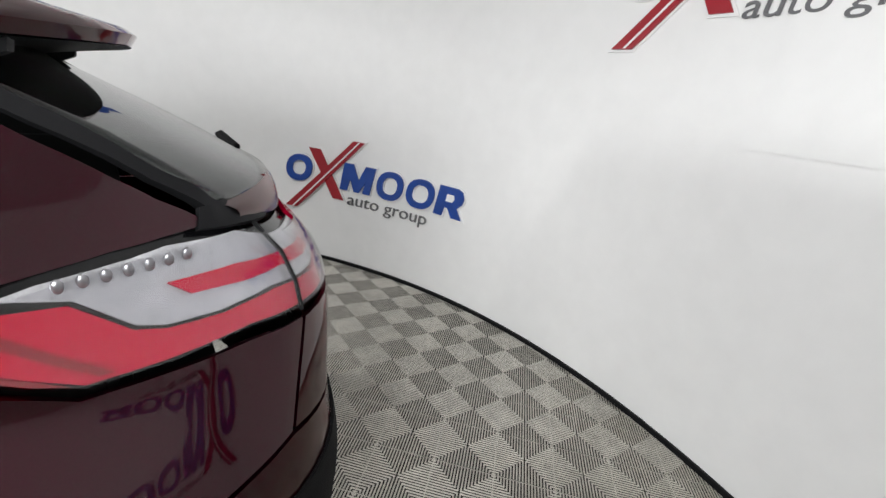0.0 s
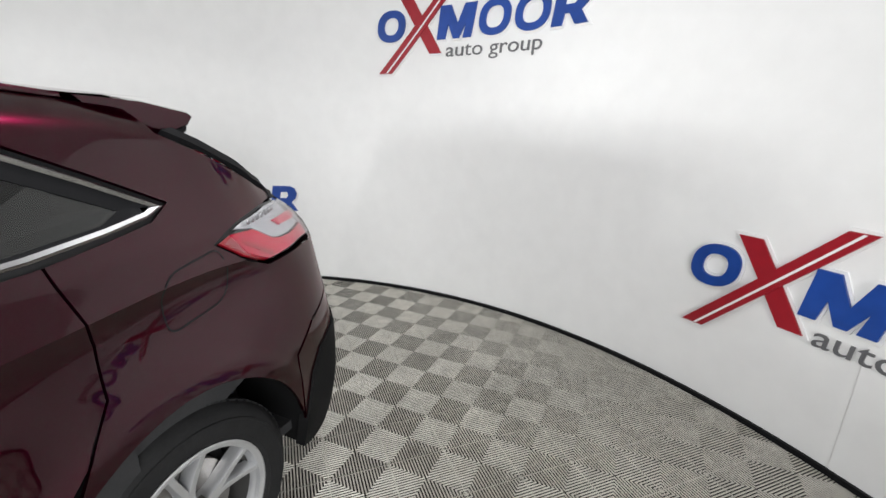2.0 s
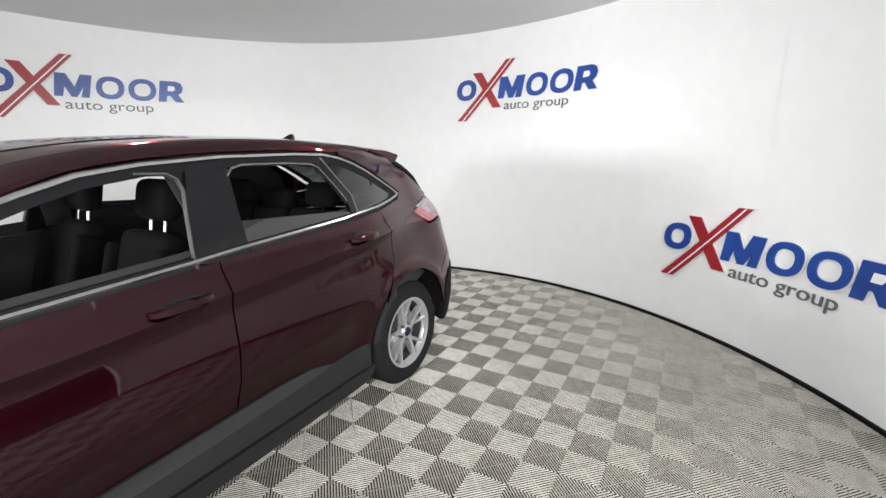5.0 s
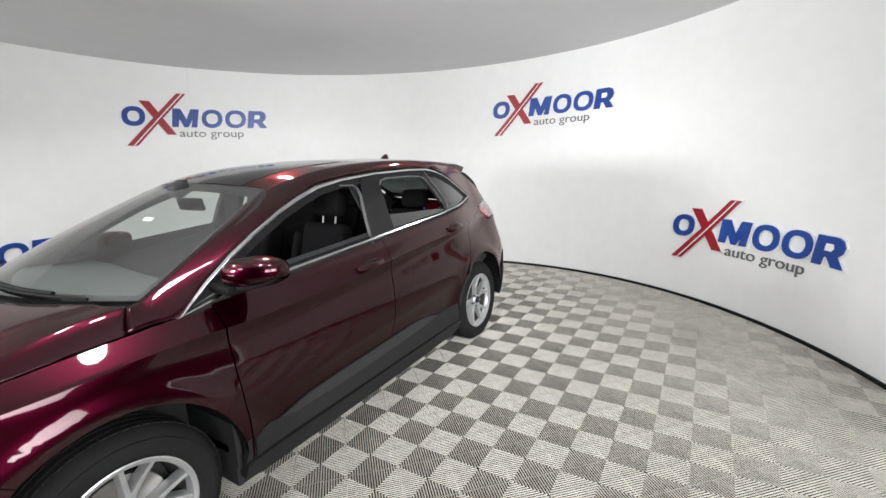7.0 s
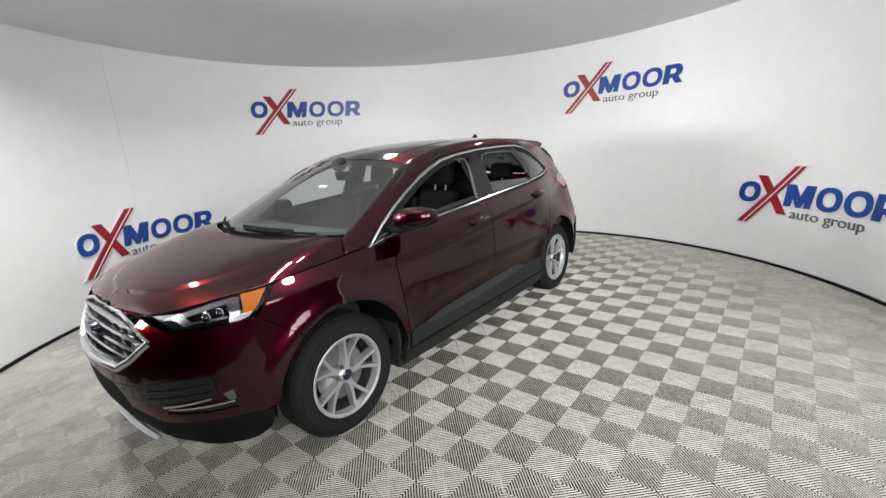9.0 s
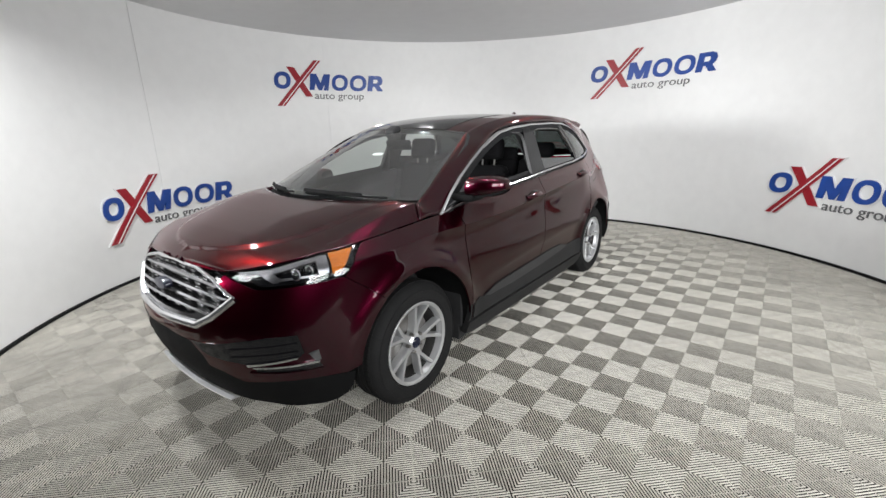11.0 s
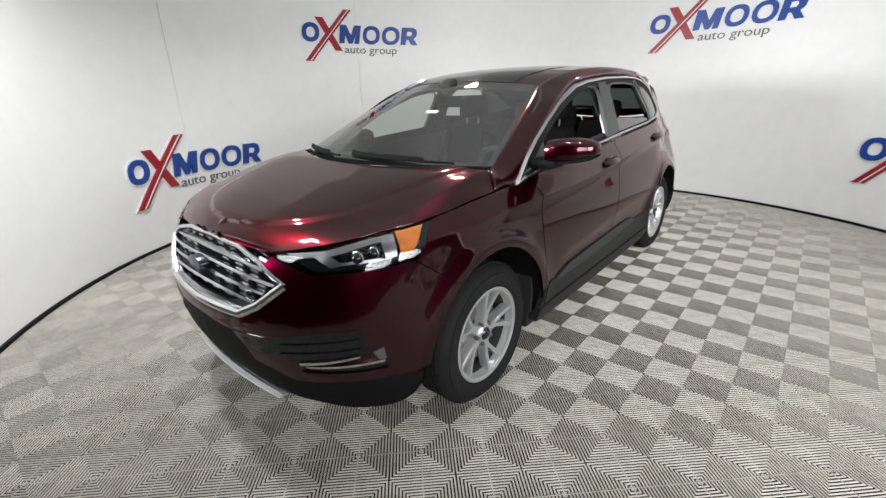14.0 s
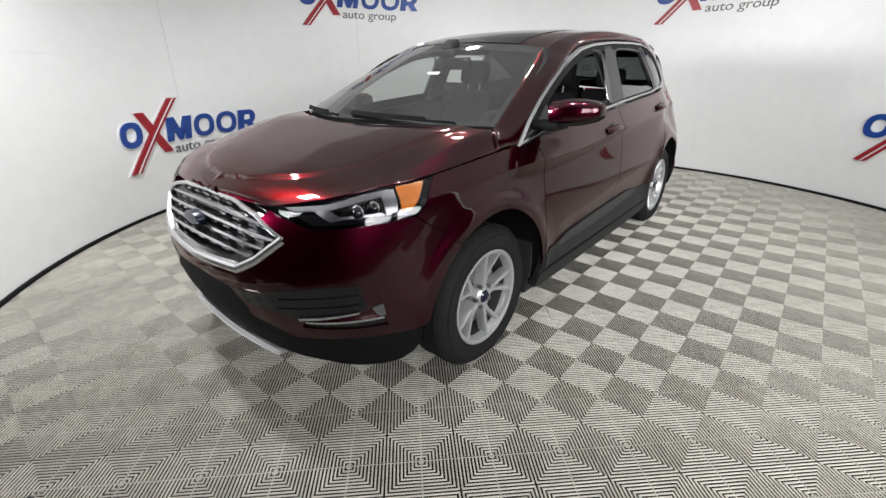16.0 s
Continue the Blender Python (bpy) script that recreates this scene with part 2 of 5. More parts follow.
# ---- signs ----
def wall_sign(az, z):
    """A raised sign of plain coloured shapes that starts at this azimuth and runs on clockwise."""
    root = new("wall_sign")
    root.location = ring_point(az, RAD, z)
    tagged(root, "raised blue, red and grey sign on the white wall", "sign", "signs round the wall")
    inv = Matrix.Translation(-root.location)

    def bent(bm):
        for k in range(1, 36):
            bmesh.ops.bisect_plane(bm, geom=bm.verts[:] + bm.edges[:] + bm.faces[:], plane_co=(0.05 * k, 0, 0), plane_no=(1, 0, 0), dist=1e-5)
        for v in bm.verts:
            v.co = ring_point(az - math.degrees(v.co.x / RAD), RAD - v.co.z, z + v.co.y) + inv.translation
        bmesh.ops.recalc_face_normals(bm, faces=bm.faces)
        return bm

    def plate(outer, inner=None, d0=0.0, d1=0.02):
        bm = bmesh.new()
        lo, hi = ([bm.verts.new((x, y, d)) for x, y in outer] for d in (d0, d1))
        n = len(outer)
        for k in range(n):
            bm.faces.new((lo[k], lo[(k + 1) % n], hi[(k + 1) % n], hi[k]))
        if inner:
            li, hi2 = ([bm.verts.new((x, y, d)) for x, y in inner] for d in (d0, d1))
            for k in range(n):
                j = (k + 1) % n
                bm.faces.new((li[k], li[j], hi2[j], hi2[k]))
                bm.faces.new((hi[k], hi[j], hi2[j], hi2[k]))
        else:
            bm.faces.new(hi)
        return bent(bm)

    def grown(poly, g):
        out, n = [], len(poly)
        for k in range(n):
            a, b, d = (Vector(poly[(k + i) % n]) for i in (-1, 0, 1))
            e1, e2 = (b - a).normalized(), (d - b).normalized()
            n1, n2 = Vector((e1.y, -e1.x)), Vector((e2.y, -e2.x))
            m = (n1 + n2).normalized()
            s = 1 / max(0.45, m.dot(n1))
            area = sum(poly[i][0] * poly[(i + 1) % n][1] - poly[(i + 1) % n][0] * poly[i][1] for i in range(n))
            out.append(tuple(b + m * g * s * (1 if area > 0 else -1)))
        return out

    def oval(cx, cy, rx, ry, n=40, lean=0.12, power=2.3):
        out = []
        for k in range(n):
            c, s = math.cos(2 * math.pi * k / n), math.sin(2 * math.pi * k / n)
            x, y = rx * math.copysign(abs(c) ** (2 / power), c), ry * math.copysign(abs(s) ** (2 / power), s)
            out.append((cx + x + lean * y, cy + y))
        return out

    def shape(name, outer, inner, mat, d=0.026):
        ob = part(name, plate(outer, inner, 0.012, d), mat, root)
        part("backing", plate(grown(outer, 0.014), grown(inner, -0.012) if inner else None, -0.004, 0.0115), SIGN_WHITE, ob)

    lo, hi = 0.278, 0.520
    shape("ring", oval(0.116, 0.400, 0.128, 0.121), oval(0.116, 0.400, 0.066, 0.066), SIGN_BLUE)
    shape("bar", [(0.204, 0.597), (0.318, 0.597), (0.579, 0.178), (0.470, 0.178)], None, SIGN_RED, 0.022)
    shape("long_bar", [(-0.007, 0.032), (0.110, 0.032), (0.755, 0.715), (0.645, 0.715)], None, SIGN_RED, 0.030)
    part("stripe", plate([(0.062, 0.036), (0.078, 0.036), (0.715, 0.711), (0.699, 0.711)], None, 0.028, 0.033), SIGN_WHITE, root)
    # slab with one deep wedge cut from above and two from below
    shape("notched_slab", [(0.538, lo), (0.612, lo), (0.640, 0.385), (0.685, lo), (0.735, lo), (0.800, 0.385), (0.770, lo), (0.842, lo), (0.893, hi), (0.790, hi), (0.725, 0.385), (0.665, hi), (0.573, hi)], None, SIGN_BLUE)
    shape("ring", oval(1.046, 0.400, 0.132, 0.124), oval(1.046, 0.400, 0.075, 0.074), SIGN_BLUE)
    shape("ring", oval(1.354, 0.400, 0.138, 0.124), oval(1.354, 0.400, 0.081, 0.074), SIGN_BLUE)
    # rounded slab with a white inlay
    shape("slab", [(1.502, lo), (1.582, lo), (1.600, 0.350), (1.634, 0.350), (1.680, lo), (1.774, lo), (1.718, 0.362), (1.762, 0.400), (1.777, 0.450), (1.757, 0.500), (1.712, hi), (1.542, hi)], None, SIGN_BLUE)
    part("inlay", plate([(1.608, 0.403), (1.672, 0.403), (1.692, 0.430), (1.684, 0.462), (1.620, 0.462)], None, 0.026, 0.0275), SIGN_WHITE, root)
    # the two small grey words under the big shapes
    words = bpy.data.curves.new("words", "FONT")
    words.body, words.size, words.extrude = "auto group", 0.150, 0.004
    holder = bpy.data.objects.new("words", words)
    me = bpy.data.meshes.new_from_object(holder)
    bpy.data.objects.remove(holder)
    bm = bmesh.new()
    bm.from_mesh(me)
    bpy.data.meshes.remove(me)
    wide = max(v.co.x for v in bm.verts)
    for v in bm.verts:
        v.co = Vector((0.610 + v.co.x * 0.825 / wide + 0.08 * v.co.y, 0.150 + v.co.y, 0.008 + v.co.z))
    left = set(bm.verts)
    while left:
        island, front_line = set(), [left.pop()]
        while front_line:
            v = front_line.pop()
            island.add(v)
            for e in v.link_edges:
                o = e.other_vert(v)
                if o in left:
                    left.discard(o)
                    front_line.append(o)
        one, twin = bmesh.new(), {}
        for v in island:
            twin[v] = one.verts.new(v.co)
        for f in bm.faces:
            if f.verts[0] in island:
                one.faces.new([twin[v] for v in f.verts])
        part("letter", bent(one), SIGN_GREY, root, smooth=0)
    bm.free()
    return root


for k, az in enumerate((-57.0, -96.1, -135.3, -174.6, 146.2)):
    wall_sign(az, 1.94 if k % 2 else 0.43)


# ---- the car: body surface ----
def spline(points, per=24):
    pts = [np.array(p, float) for p in points]
    pts = [2 * pts[0] - pts[1]] + pts + [2 * pts[-1] - pts[-2]]
    out = []
    for a, b, c, d in zip(pts, pts[1:], pts[2:], pts[3:]):
        for t in np.arange(per) / per:
            out.append(0.5 * (2 * b + (c - a) * t + (2 * a - 5 * b + 4 * c - d) * t * t + (3 * b - a - 3 * c + d) * t**3))
    return np.array(out + [pts[-2]])


PLAN = spline([(2.376, 0), (2.368, 0.18), (2.340, 0.38), (2.287, 0.54), (2.195, 0.70), (2.06, 0.82), (1.90, 0.892), (1.70, 0.926), (1.45, 0.942), (1.0, 0.952), (0.4, 0.958),
               (-0.4, 0.96), (-1.0, 0.957), (-1.45, 0.947), (-1.70, 0.932), (-1.90, 0.908), (-2.08, 0.862), (-2.24, 0.775), (-2.355, 0.63), (-2.42, 0.42), (-2.445, 0.2), (-2.45, 0)])
ARC = np.r_[0, np.cumsum(np.hypot(*np.diff(PLAN, axis=0).T))]
TAN = np.gradient(PLAN, axis=0)
TAN /= np.hypot(*TAN.T)[:, None]
END = ARC[-1]


def sx(x):
    """How far round the plan outline from the nose the side lies at this x."""
    return float(np.interp(-x, -PLAN[:, 0], ARC))


def sy(y):
    """The same for the nose, at this distance from the middle."""
    return float(np.interp(y, PLAN[:200, 1], ARC[:200]))


def ry(y):
    """The same for the tail."""
    return float(np.interp(y, PLAN[-200:, 1][::-1], ARC[-200:][::-1]))


def find(kind, a, z):
    """How far round the outline the body has this x, or this y at the nose ("y") or the tail ("r"), at a height."""
    lo, hi = {"x": (0.0, END), "y": (0.0, END / 2), "r": (END / 2, END)}[kind]
    for _ in range(26):
        mid = (lo + hi) / 2
        p = body(mid, z)
        ahead = p.x > a if kind == "x" else (p.y < a if kind == "y" else p.y > a)
        lo, hi = (mid, hi) if ahead else (lo, mid)
    return (lo + hi) / 2


def curve(x, table):
    return float(np.interp(x, [a for a, _ in table], [b for _, b in table]))


def soft_curve(x, table):
    return (curve(x - 0.03, table) + 2 * curve(x, table) + curve(x + 0.03, table)) / 4


NOSE = [(0.18, 0.17), (0.24, 0.12), (0.28, 0.10), (0.32, 0.07), (0.42, 0.022), (0.5, 0.006), (0.6, 0.0), (0.7, 0.008), (0.8, 0.035), (0.88, 0.065), (0.93, 0.095), (0.97, 0.15), (1.0, 0.21), (1.1, 0.40)]
TAIL = [(0.2, 0.13), (0.3, 0.06), (0.42, 0.01), (0.5, 0.0), (0.62, 0.0), (0.70, 0.02), (0.78, 0.035), (0.9, 0.035), (1.0, 0.035), (1.08, 0.045), (1.16, 0.085), (1.2, 0.14), (1.3, 0.30), (1.4, 0.44), (1.55, 0.62), (1.65, 0.74)]
ROOF = [(0.36, 1.595), (0.2, 1.632), (0.0, 1.658), (-0.3, 1.678), (-0.7, 1.684), (-1.1, 1.675), (-1.5, 1.648), (-1.8, 1.618), (-2.2, 1.575)]
ROOF = sorted(ROOF)


def roof_mid(x):
    return soft_curve(x, ROOF)


def rail(x):
    """The height at which side and roof meet."""
    return roof_mid(x) - 0.055 if x < 0.3 else roof_mid(x) - 0.055 - 0.1 * (x - 0.3)


def step01(a, b, x):
    t = min(1, max(0, (x - a) / (b - a)))
    return t * t * (3 - 2 * t)


def dense(points):
    """A smooth curve through a few points, as a function of the first coordinate."""
    line = spline(points, 12)
    order = np.argsort(line[:, 0])
    return lambda t: float(np.interp(t, line[order, 0], line[order, 1]))


shoulder = dense([(-2.4, 1.05), (-1.9, 1.09), (-1.55, 1.112), (-1.2, 1.105), (-0.9, 1.083), (-0.5, 1.058), (0.0, 1.022), (0.4, 0.992), (0.8, 0.980), (1.2, 0.982), (1.6, 0.968), (2.4, 0.93)])
low_line = dense([(-2.4, 0.66), (-1.2, 0.67), (-0.5, 0.66), (0.0, 0.64), (0.6, 0.60), (1.2, 0.57), (2.4, 0.56)])
undercut = dense([(0.0, 0.0), (0.05, 0.007), (0.13, 0.014), (0.25, 0.013), (0.45, 0.006), (0.7, 0.0), (0.85, -0.002), (1.0, 0.0)])
scoop = dense([(0.0, 0.0), (0.05, 0.007), (0.15, 0.017), (0.3, 0.026), (0.42, 0.024), (0.52, 0.014), (0.65, 0.002), (0.8, 0.0), (1.0, 0.0)])
sill_turn = dense([(0.0, 0.0), (0.5, 0.005), (0.8, 0.02), (1.0, 0.05)])
flare = dense([(0.40, 0.020), (0.48, 0.019), (0.505, 0.017), (0.53, 0.008), (0.56, 0.004), (0.62, 0.0), (0.7, 0.0)])


def side_in(x, z):
    """How far the body side lies inside the plan outline at this height."""
    crease, low = shoulder(x), low_line(x)
    if z > crease:
        u = z - crease
        d = 0.012 + 0.62 * min(u, 0.09) + 0.40 * max(0, u - 0.09)
    elif z > low:
        t = (crease - z) / (crease - low)
        d = 0.012 * (1 - t) + undercut(t) * step01(1.65, 1.1, x) * step01(-2.15, -1.75, x)
    else:
        t = min(1.0, (low - z) / (low - 0.2))
        d = sill_turn(t) + scoop(t) * step01(1.0, 0.55, x) * step01(-1.15, -0.8, x)
    t = max(0, z - (rail(x) - 0.085))
    d += 8 * t * t
    d += 0.055 * step01(0.5, 1.4, x) * step01(0.93, 1.12, z)
    d += 0.10 * step01(-1.0, -1.75, x) * step01(0.72, 1.12, z)
    for ax in (1.4245, -1.4245):
        r = math.hypot(x - ax, z - 0.365)
        if r < 0.7:
            d -= flare(max(0.40, r)) * step01(0.25, 0.45, z)
    return d


def body(s, z, out=0.0):
    """A place on the left body side, from how far round the outline and how high; out: pushed outwards."""
    x0, y0 = np.interp(s, ARC, PLAN[:, 0]), np.interp(s, ARC, PLAN[:, 1])
    tx, ty = np.interp(s, ARC, TAN[:, 0]), np.interp(s, ARC, TAN[:, 1])
    k = math.hypot(tx, ty)
    nx, ny = ty / k, -tx / k
    wf, wr, ws = max(0, nx) ** 2, max(0, -nx) ** 2, ny * ny
    d = wf * soft_curve(z, NOSE) + wr * soft_curve(z, TAIL) + ws * side_in(x0, z)
    return Vector((x0 - nx * (d - out), max(0.0, y0 - ny * (d - out)), z))


def side_y(x, z):
    return body(sx(x), z).y


def patch(poly, du=0.06, dz=0.045, thick=0.012, out=0.0, place=body, follow=False):
    """A piece of the body skin whose outline is a polygon of (round, high); follow: its rows run along the shoulder crease."""
    lift = (lambda s: shoulder(float(np.interp(s, ARC, PLAN[:, 0])))) if follow else (lambda s: 0.0)
    edge = []
    for (s0, z0), (s1, z1) in zip(poly, poly[1:] + poly[:1]):
        n = max(1, int(math.hypot(s1 - s0, z1 - z0) / (0.03 if follow else 9)))
        edge += [(s0 + (s1 - s0) * k / n, z0 + (z1 - z0) * k / n) for k in range(n)]
    edge = [(a, z - lift(a)) for a, z in edge]
    bm = bmesh.new()
    bm.faces.new([bm.verts.new((a, z, 0)) for a, z in edge])
    for k, step in ((0, du), (1, dz)):
        lo, hi = min(p[k] for p in edge), max(p[k] for p in edge)
        n = max(1, int((hi - lo) / step))
        cuts = [lo + (hi - lo) * i / n for i in range(1, n)]
        if k and follow:
            cuts = [c for c in cuts if abs(c) > 0.012] + [-0.008, 0.0, 0.008]
        for cut in sorted(cuts):
            co, no = [0, 0, 0], [0, 0, 0]
            co[k], no[k] = cut, 1
            bmesh.ops.bisect_plane(bm, geom=bm.verts[:] + bm.edges[:] + bm.faces[:], plane_co=co, plane_no=no, dist=1e-5)
    for v in bm.verts:
        v.co.y += lift(v.co.x)
    for v in bm.verts:
        v.co = place(v.co.x, v.co.y, out)
    bm.normal_update()
    want = Vector((0, 0, 0))
    for f in bm.faces:
        want += f.normal * f.calc_area()
    mid = sum((v.co for v in bm.verts), Vector()) / len(bm.verts)
    if want.dot(Vector((mid.x * 0.45, mid.y, max(0, mid.z - 1.4) + 1e-3))) < 0:
        bmesh.ops.reverse_faces(bm, faces=bm.faces)
        bm.normal_update()
    if thick:
        outer = bm.faces[:]
        normals = {v: v.normal.copy() for v in bm.verts}
        rim = [e for e in bm.edges if len(e.link_faces) == 1]
        inner = {v: bm.verts.new(v.co - thick * normals[v]) for v in list(bm.verts)}
        for f in outer:
            bm.faces.new([inner[v] for v in reversed(f.verts)])
        for e in rim:
            f = e.link_faces[0]
            loop = next(l for l in f.loops if l.edge == e)
            a, b = loop.vert, loop.link_loop_next.vert
            bm.faces.new((b, a, inner[a], inner[b]))
    return bm


def mirrored(bm):
    bmesh.ops.transform(bm, matrix=Matrix.Diagonal((1, -1, 1, 1)), verts=bm.verts)
    bmesh.ops.reverse_faces(bm, faces=bm.faces)
    return bm


def arc_points(cx, cz, r, a0, a1, n=20, flat=1.0):
    return [(cx + r * math.cos(radians(a0 + (a1 - a0) * k / n)), cz + flat * r * math.sin(radians(a0 + (a1 - a0) * k / n))) for k in range(n + 1)]


def on_side(points):
    return [(find("x", x, z), z) for x, z in points]


def shrunk(poly, g):
    out, n = [], len(poly)
    area = sum(poly[i][0] * poly[(i + 1) % n][1] - poly[(i + 1) % n][0] * poly[i][1] for i in range(n))
    for k in range(n):
        a, b, d = (Vector(poly[(k + i) % n]) for i in (-1, 0, 1))
        e1, e2 = (b - a).normalized(), (d - b).normalized()
        n1, n2 = Vector((-e1.y, e1.x)), Vector((-e2.y, e2.x))
        m = (n1 + n2)
        m = m.normalized() if m.length > 1e-6 else n1
        out.append(tuple(b + m * g / max(0.4, m.dot(n1)) * (1 if area > 0 else -1)))
    return out


car = new("car")
tagged(car, "burgundy mid-size sport utility car with open side windows", "car")
FA, RA, WZ, AR = 1.4245, -1.4245, 0.375, 0.440
GAP = 0.0035


def hood_top(x):
    """The height of the shut line between wing and bonnet."""
    return curve(x, [(1.0, 1.085), (1.2, 1.062), (1.28, 1.056), (1.45, 1.048), (1.6, 1.037), (1.74, 1.027), (1.94, 1.014), (2.08, 0.980), (2.17, 0.951), (2.23, 0.935), (2.28, 0.936), (2.4, 0.944)])


BELT = [(1.13, 1.058), (0.91, 1.098), (0.5, 1.130), (0.02, 1.162), (-0.26, 1.185), (-0.86, 1.222), (-1.2, 1.252), (-1.38, 1.271)]
ROOFLINE = [(1.13, 1.058), (0.98, 1.165), (0.84, 1.257), (0.70, 1.335), (0.52, 1.422), (0.38, 1.474), (0.22, 1.525), (0.02, 1.556), (-0.3, 1.581), (-0.7, 1.590), (-0.9, 1.585), (-1.0, 1.566), (-1.1, 1.534), (-1.2, 1.494), (-1.38, 1.406), (-1.56, 1.312)]
belt = lambda x: curve(x, sorted(BELT))  # noqa: E731
WINDOWS = BELT + [(-1.50, 1.289), (-1.56, 1.312)] + ROOFLINE[::-1][1:-1]      # outline of all side glass with its bright frame

wing = [(0.955, 0.34), (0.955, 0.55), (0.975, 0.9), (0.985, 1.07)] + [(1.06, 1.062)] + [(x, hood_top(x)) for x in (1.2, 1.35, 1.5, 1.62, 1.72)] + [(1.742, 1.024), (1.805, 0.983), (1.853, 0.928), (1.885, 0.897), (1.79, 0.822)] + arc_points(FA, WZ, AR, 54, 176, 26)
front_door = [(0.955, 0.345), (0.955, 0.55), (0.975, 0.9), (0.985, 1.078)] + [(x, belt(x) - 0.012) for x in (0.8, 0.6, 0.4, 0.2, 0.0, -0.14)] + [(-0.135, 0.8), (-0.10, 0.5), (-0.10, 0.345)]
rear_door = [(-0.10, 0.345), (-0.10, 0.5), (-0.135, 0.8), (-0.14, belt(-0.14) - 0.012)] + [(x, belt(x) - 0.012) for x in (-0.4, -0.6, -0.8, -1.0, -1.15)] + [(-1.225, 1.24), (-1.26, 1.05), (-1.25, 0.92), (-1.17, 0.80)] + [(-1.07, 0.70), (-1.005, 0.60), (-0.96, 0.48), (-0.945, 0.345)]
quarter = [(-1.225, 1.24), (-1.26, 1.05), (-1.25, 0.92), (-1.17, 0.80)] + arc_points(RA, WZ, AR, 44, 166, 24) + [(-1.862, 0.48), (-1.856, 0.60), (-1.86, 0.72), (-2.0, 0.80), (-2.20, 0.845), (-2.24, 1.066), (-2.12, 1.070), (-1.99, 1.062), (-1.88, 1.054), (-1.775, 1.098), (-1.685, 1.168), (-1.81, 1.214), (-1.93, 1.240), (-2.0, 1.251), (-2.05, 1.257), (-2.068, 1.268), (-2.04, 1.288), (-1.938, 1.350), (-1.875, 1.390), (-1.821, 1.422), (-1.64, 1.512)] + [(x, rail(x)) for x in (-1.6, -1.4, -1.2, -1.05)] + [(-1.02, 1.575), (-1.105, 1.546), (-1.205, 1.506), (-1.385, 1.418), (-1.578, 1.317), (-1.51, 1.277), (-1.38, 1.259)]
PILLAR_OUT = [(1.302, 1.056), (1.20, 1.067), (1.112, 1.068), (0.985, 1.155), (0.85, 1.248), (0.705, 1.336), (0.53, 1.426), (0.385, 1.482), (0.22, 1.536), (0.02, 1.567), (-0.3, 1.592), (-0.7, 1.601), (-0.98, 1.588), (-1.2, 1.608), (-1.44, 1.595)]
PILLAR_IN = [(1.262, 0.800, 1.146), (1.215, 0.772, 1.152), (1.12, 0.750, 1.197), (0.995, 0.722, 1.261), (0.87, 0.692, 1.324), (0.74, 0.662, 1.390), (0.59, 0.625, 1.466), (0.47, 0.596, 1.524),
             (0.30, 0.604, 1.578), (0.06, 0.617, 1.620), (-0.3, 0.630, 1.648), (-0.7, 0.640, 1.653), (-1.0, 0.640, 1.643), (-1.2, 0.632, 1.632), (-1.44, 0.598, 1.612)]


def panel(name, poly, mat, label="", thick=0.012, out=0.0, gap=GAP, parent=None, both=True, **more):
    made = []
    for flip in (False, True) if both else (False,):
        bm = patch(shrunk(on_side(poly), gap), thick=thick, out=out, **more)
        made.append(part(name, mirrored(bm) if flip else bm, mat, parent[len(made)] if parent else car, label))
    return made


panel("wing", wing, PAINT, du=0.03, dz=0.02, follow=True)
doors = panel("front_door", front_door, PAINT, du=0.03, dz=0.02, follow=True)
rear_doors = panel("rear_door", rear_door, PAINT, du=0.03, dz=0.02, follow=True)
quarters = panel("quarter_panel", quarter, PAINT, du=0.03, dz=0.02, follow=True)
for flip in (1, -1):
    a, b = spline([tuple(body(*p)) for p in on_side(PILLAR_OUT)], 4), spline(PILLAR_IN, 4)
    rows = []
    for p, q in zip(a, b):
        rows.append([])
        for k in range(7):
            u = k / 6
            m = p + (q - p) * u + 4 * u * (1 - u) * np.array((0.002, 0.005, 0.004))
            rows[-1].append((m[0], m[1] * flip, m[2]))
    rail_ob = part("roof_rail", grid_surface(rows), PAINT, car, weld=True, smooth=60)
    rm = rail_ob.modifiers.new("thick", "SOLIDIFY")
    rm.thickness, rm.offset = 0.02, -1

# bright frame round the side glass, the glass itself, door frames
for flip in (1, -1):
    n = len(WINDOWS)
    frame_pts = [body(*p, 0.006) for p in on_side(WINDOWS)]
    inner, ridge = shrunk(on_side(WINDOWS), 0.016), shrunk(on_side(WINDOWS), 0.007)
    rows = [[Vector((a.x, a.y * flip, a.z)), Vector((b.x, b.y * flip, b.z))] for a, b in zip(frame_pts + frame_pts[:1], [body(s, z, 0.006) for s, z in inner + inner[:1]])]
    deep = [[Vector((p.x, p.y - flip * 0.02, p.z)) for p in r] for r in rows]
    tops = [body(*p, 0.013) for p in ridge + ridge[:1]]
    bm = grid_surface([[d[0], r[0], (m.x, m.y * flip, m.z + 0.001), r[1], d[1]] for d, r, m in zip(deep, rows, tops)])
    part("window_trim", bm, CHROME, car, "bright chrome strip round the side windows", weld=True)
    lining = shrunk(on_side(WINDOWS), 0.045)
    outer_line = [body(*p, -0.032) for p in shrunk(on_side(WINDOWS), -0.03)]
    inner_line = [body(*p, -0.032) for p in lining]
    part("window_lining", grid_surface([[(a.x, a.y * flip, a.z), (b.x, b.y * flip, b.z)] for a, b in zip(outer_line + outer_line[:1], inner_line + inner_line[:1])]), LINER, car)


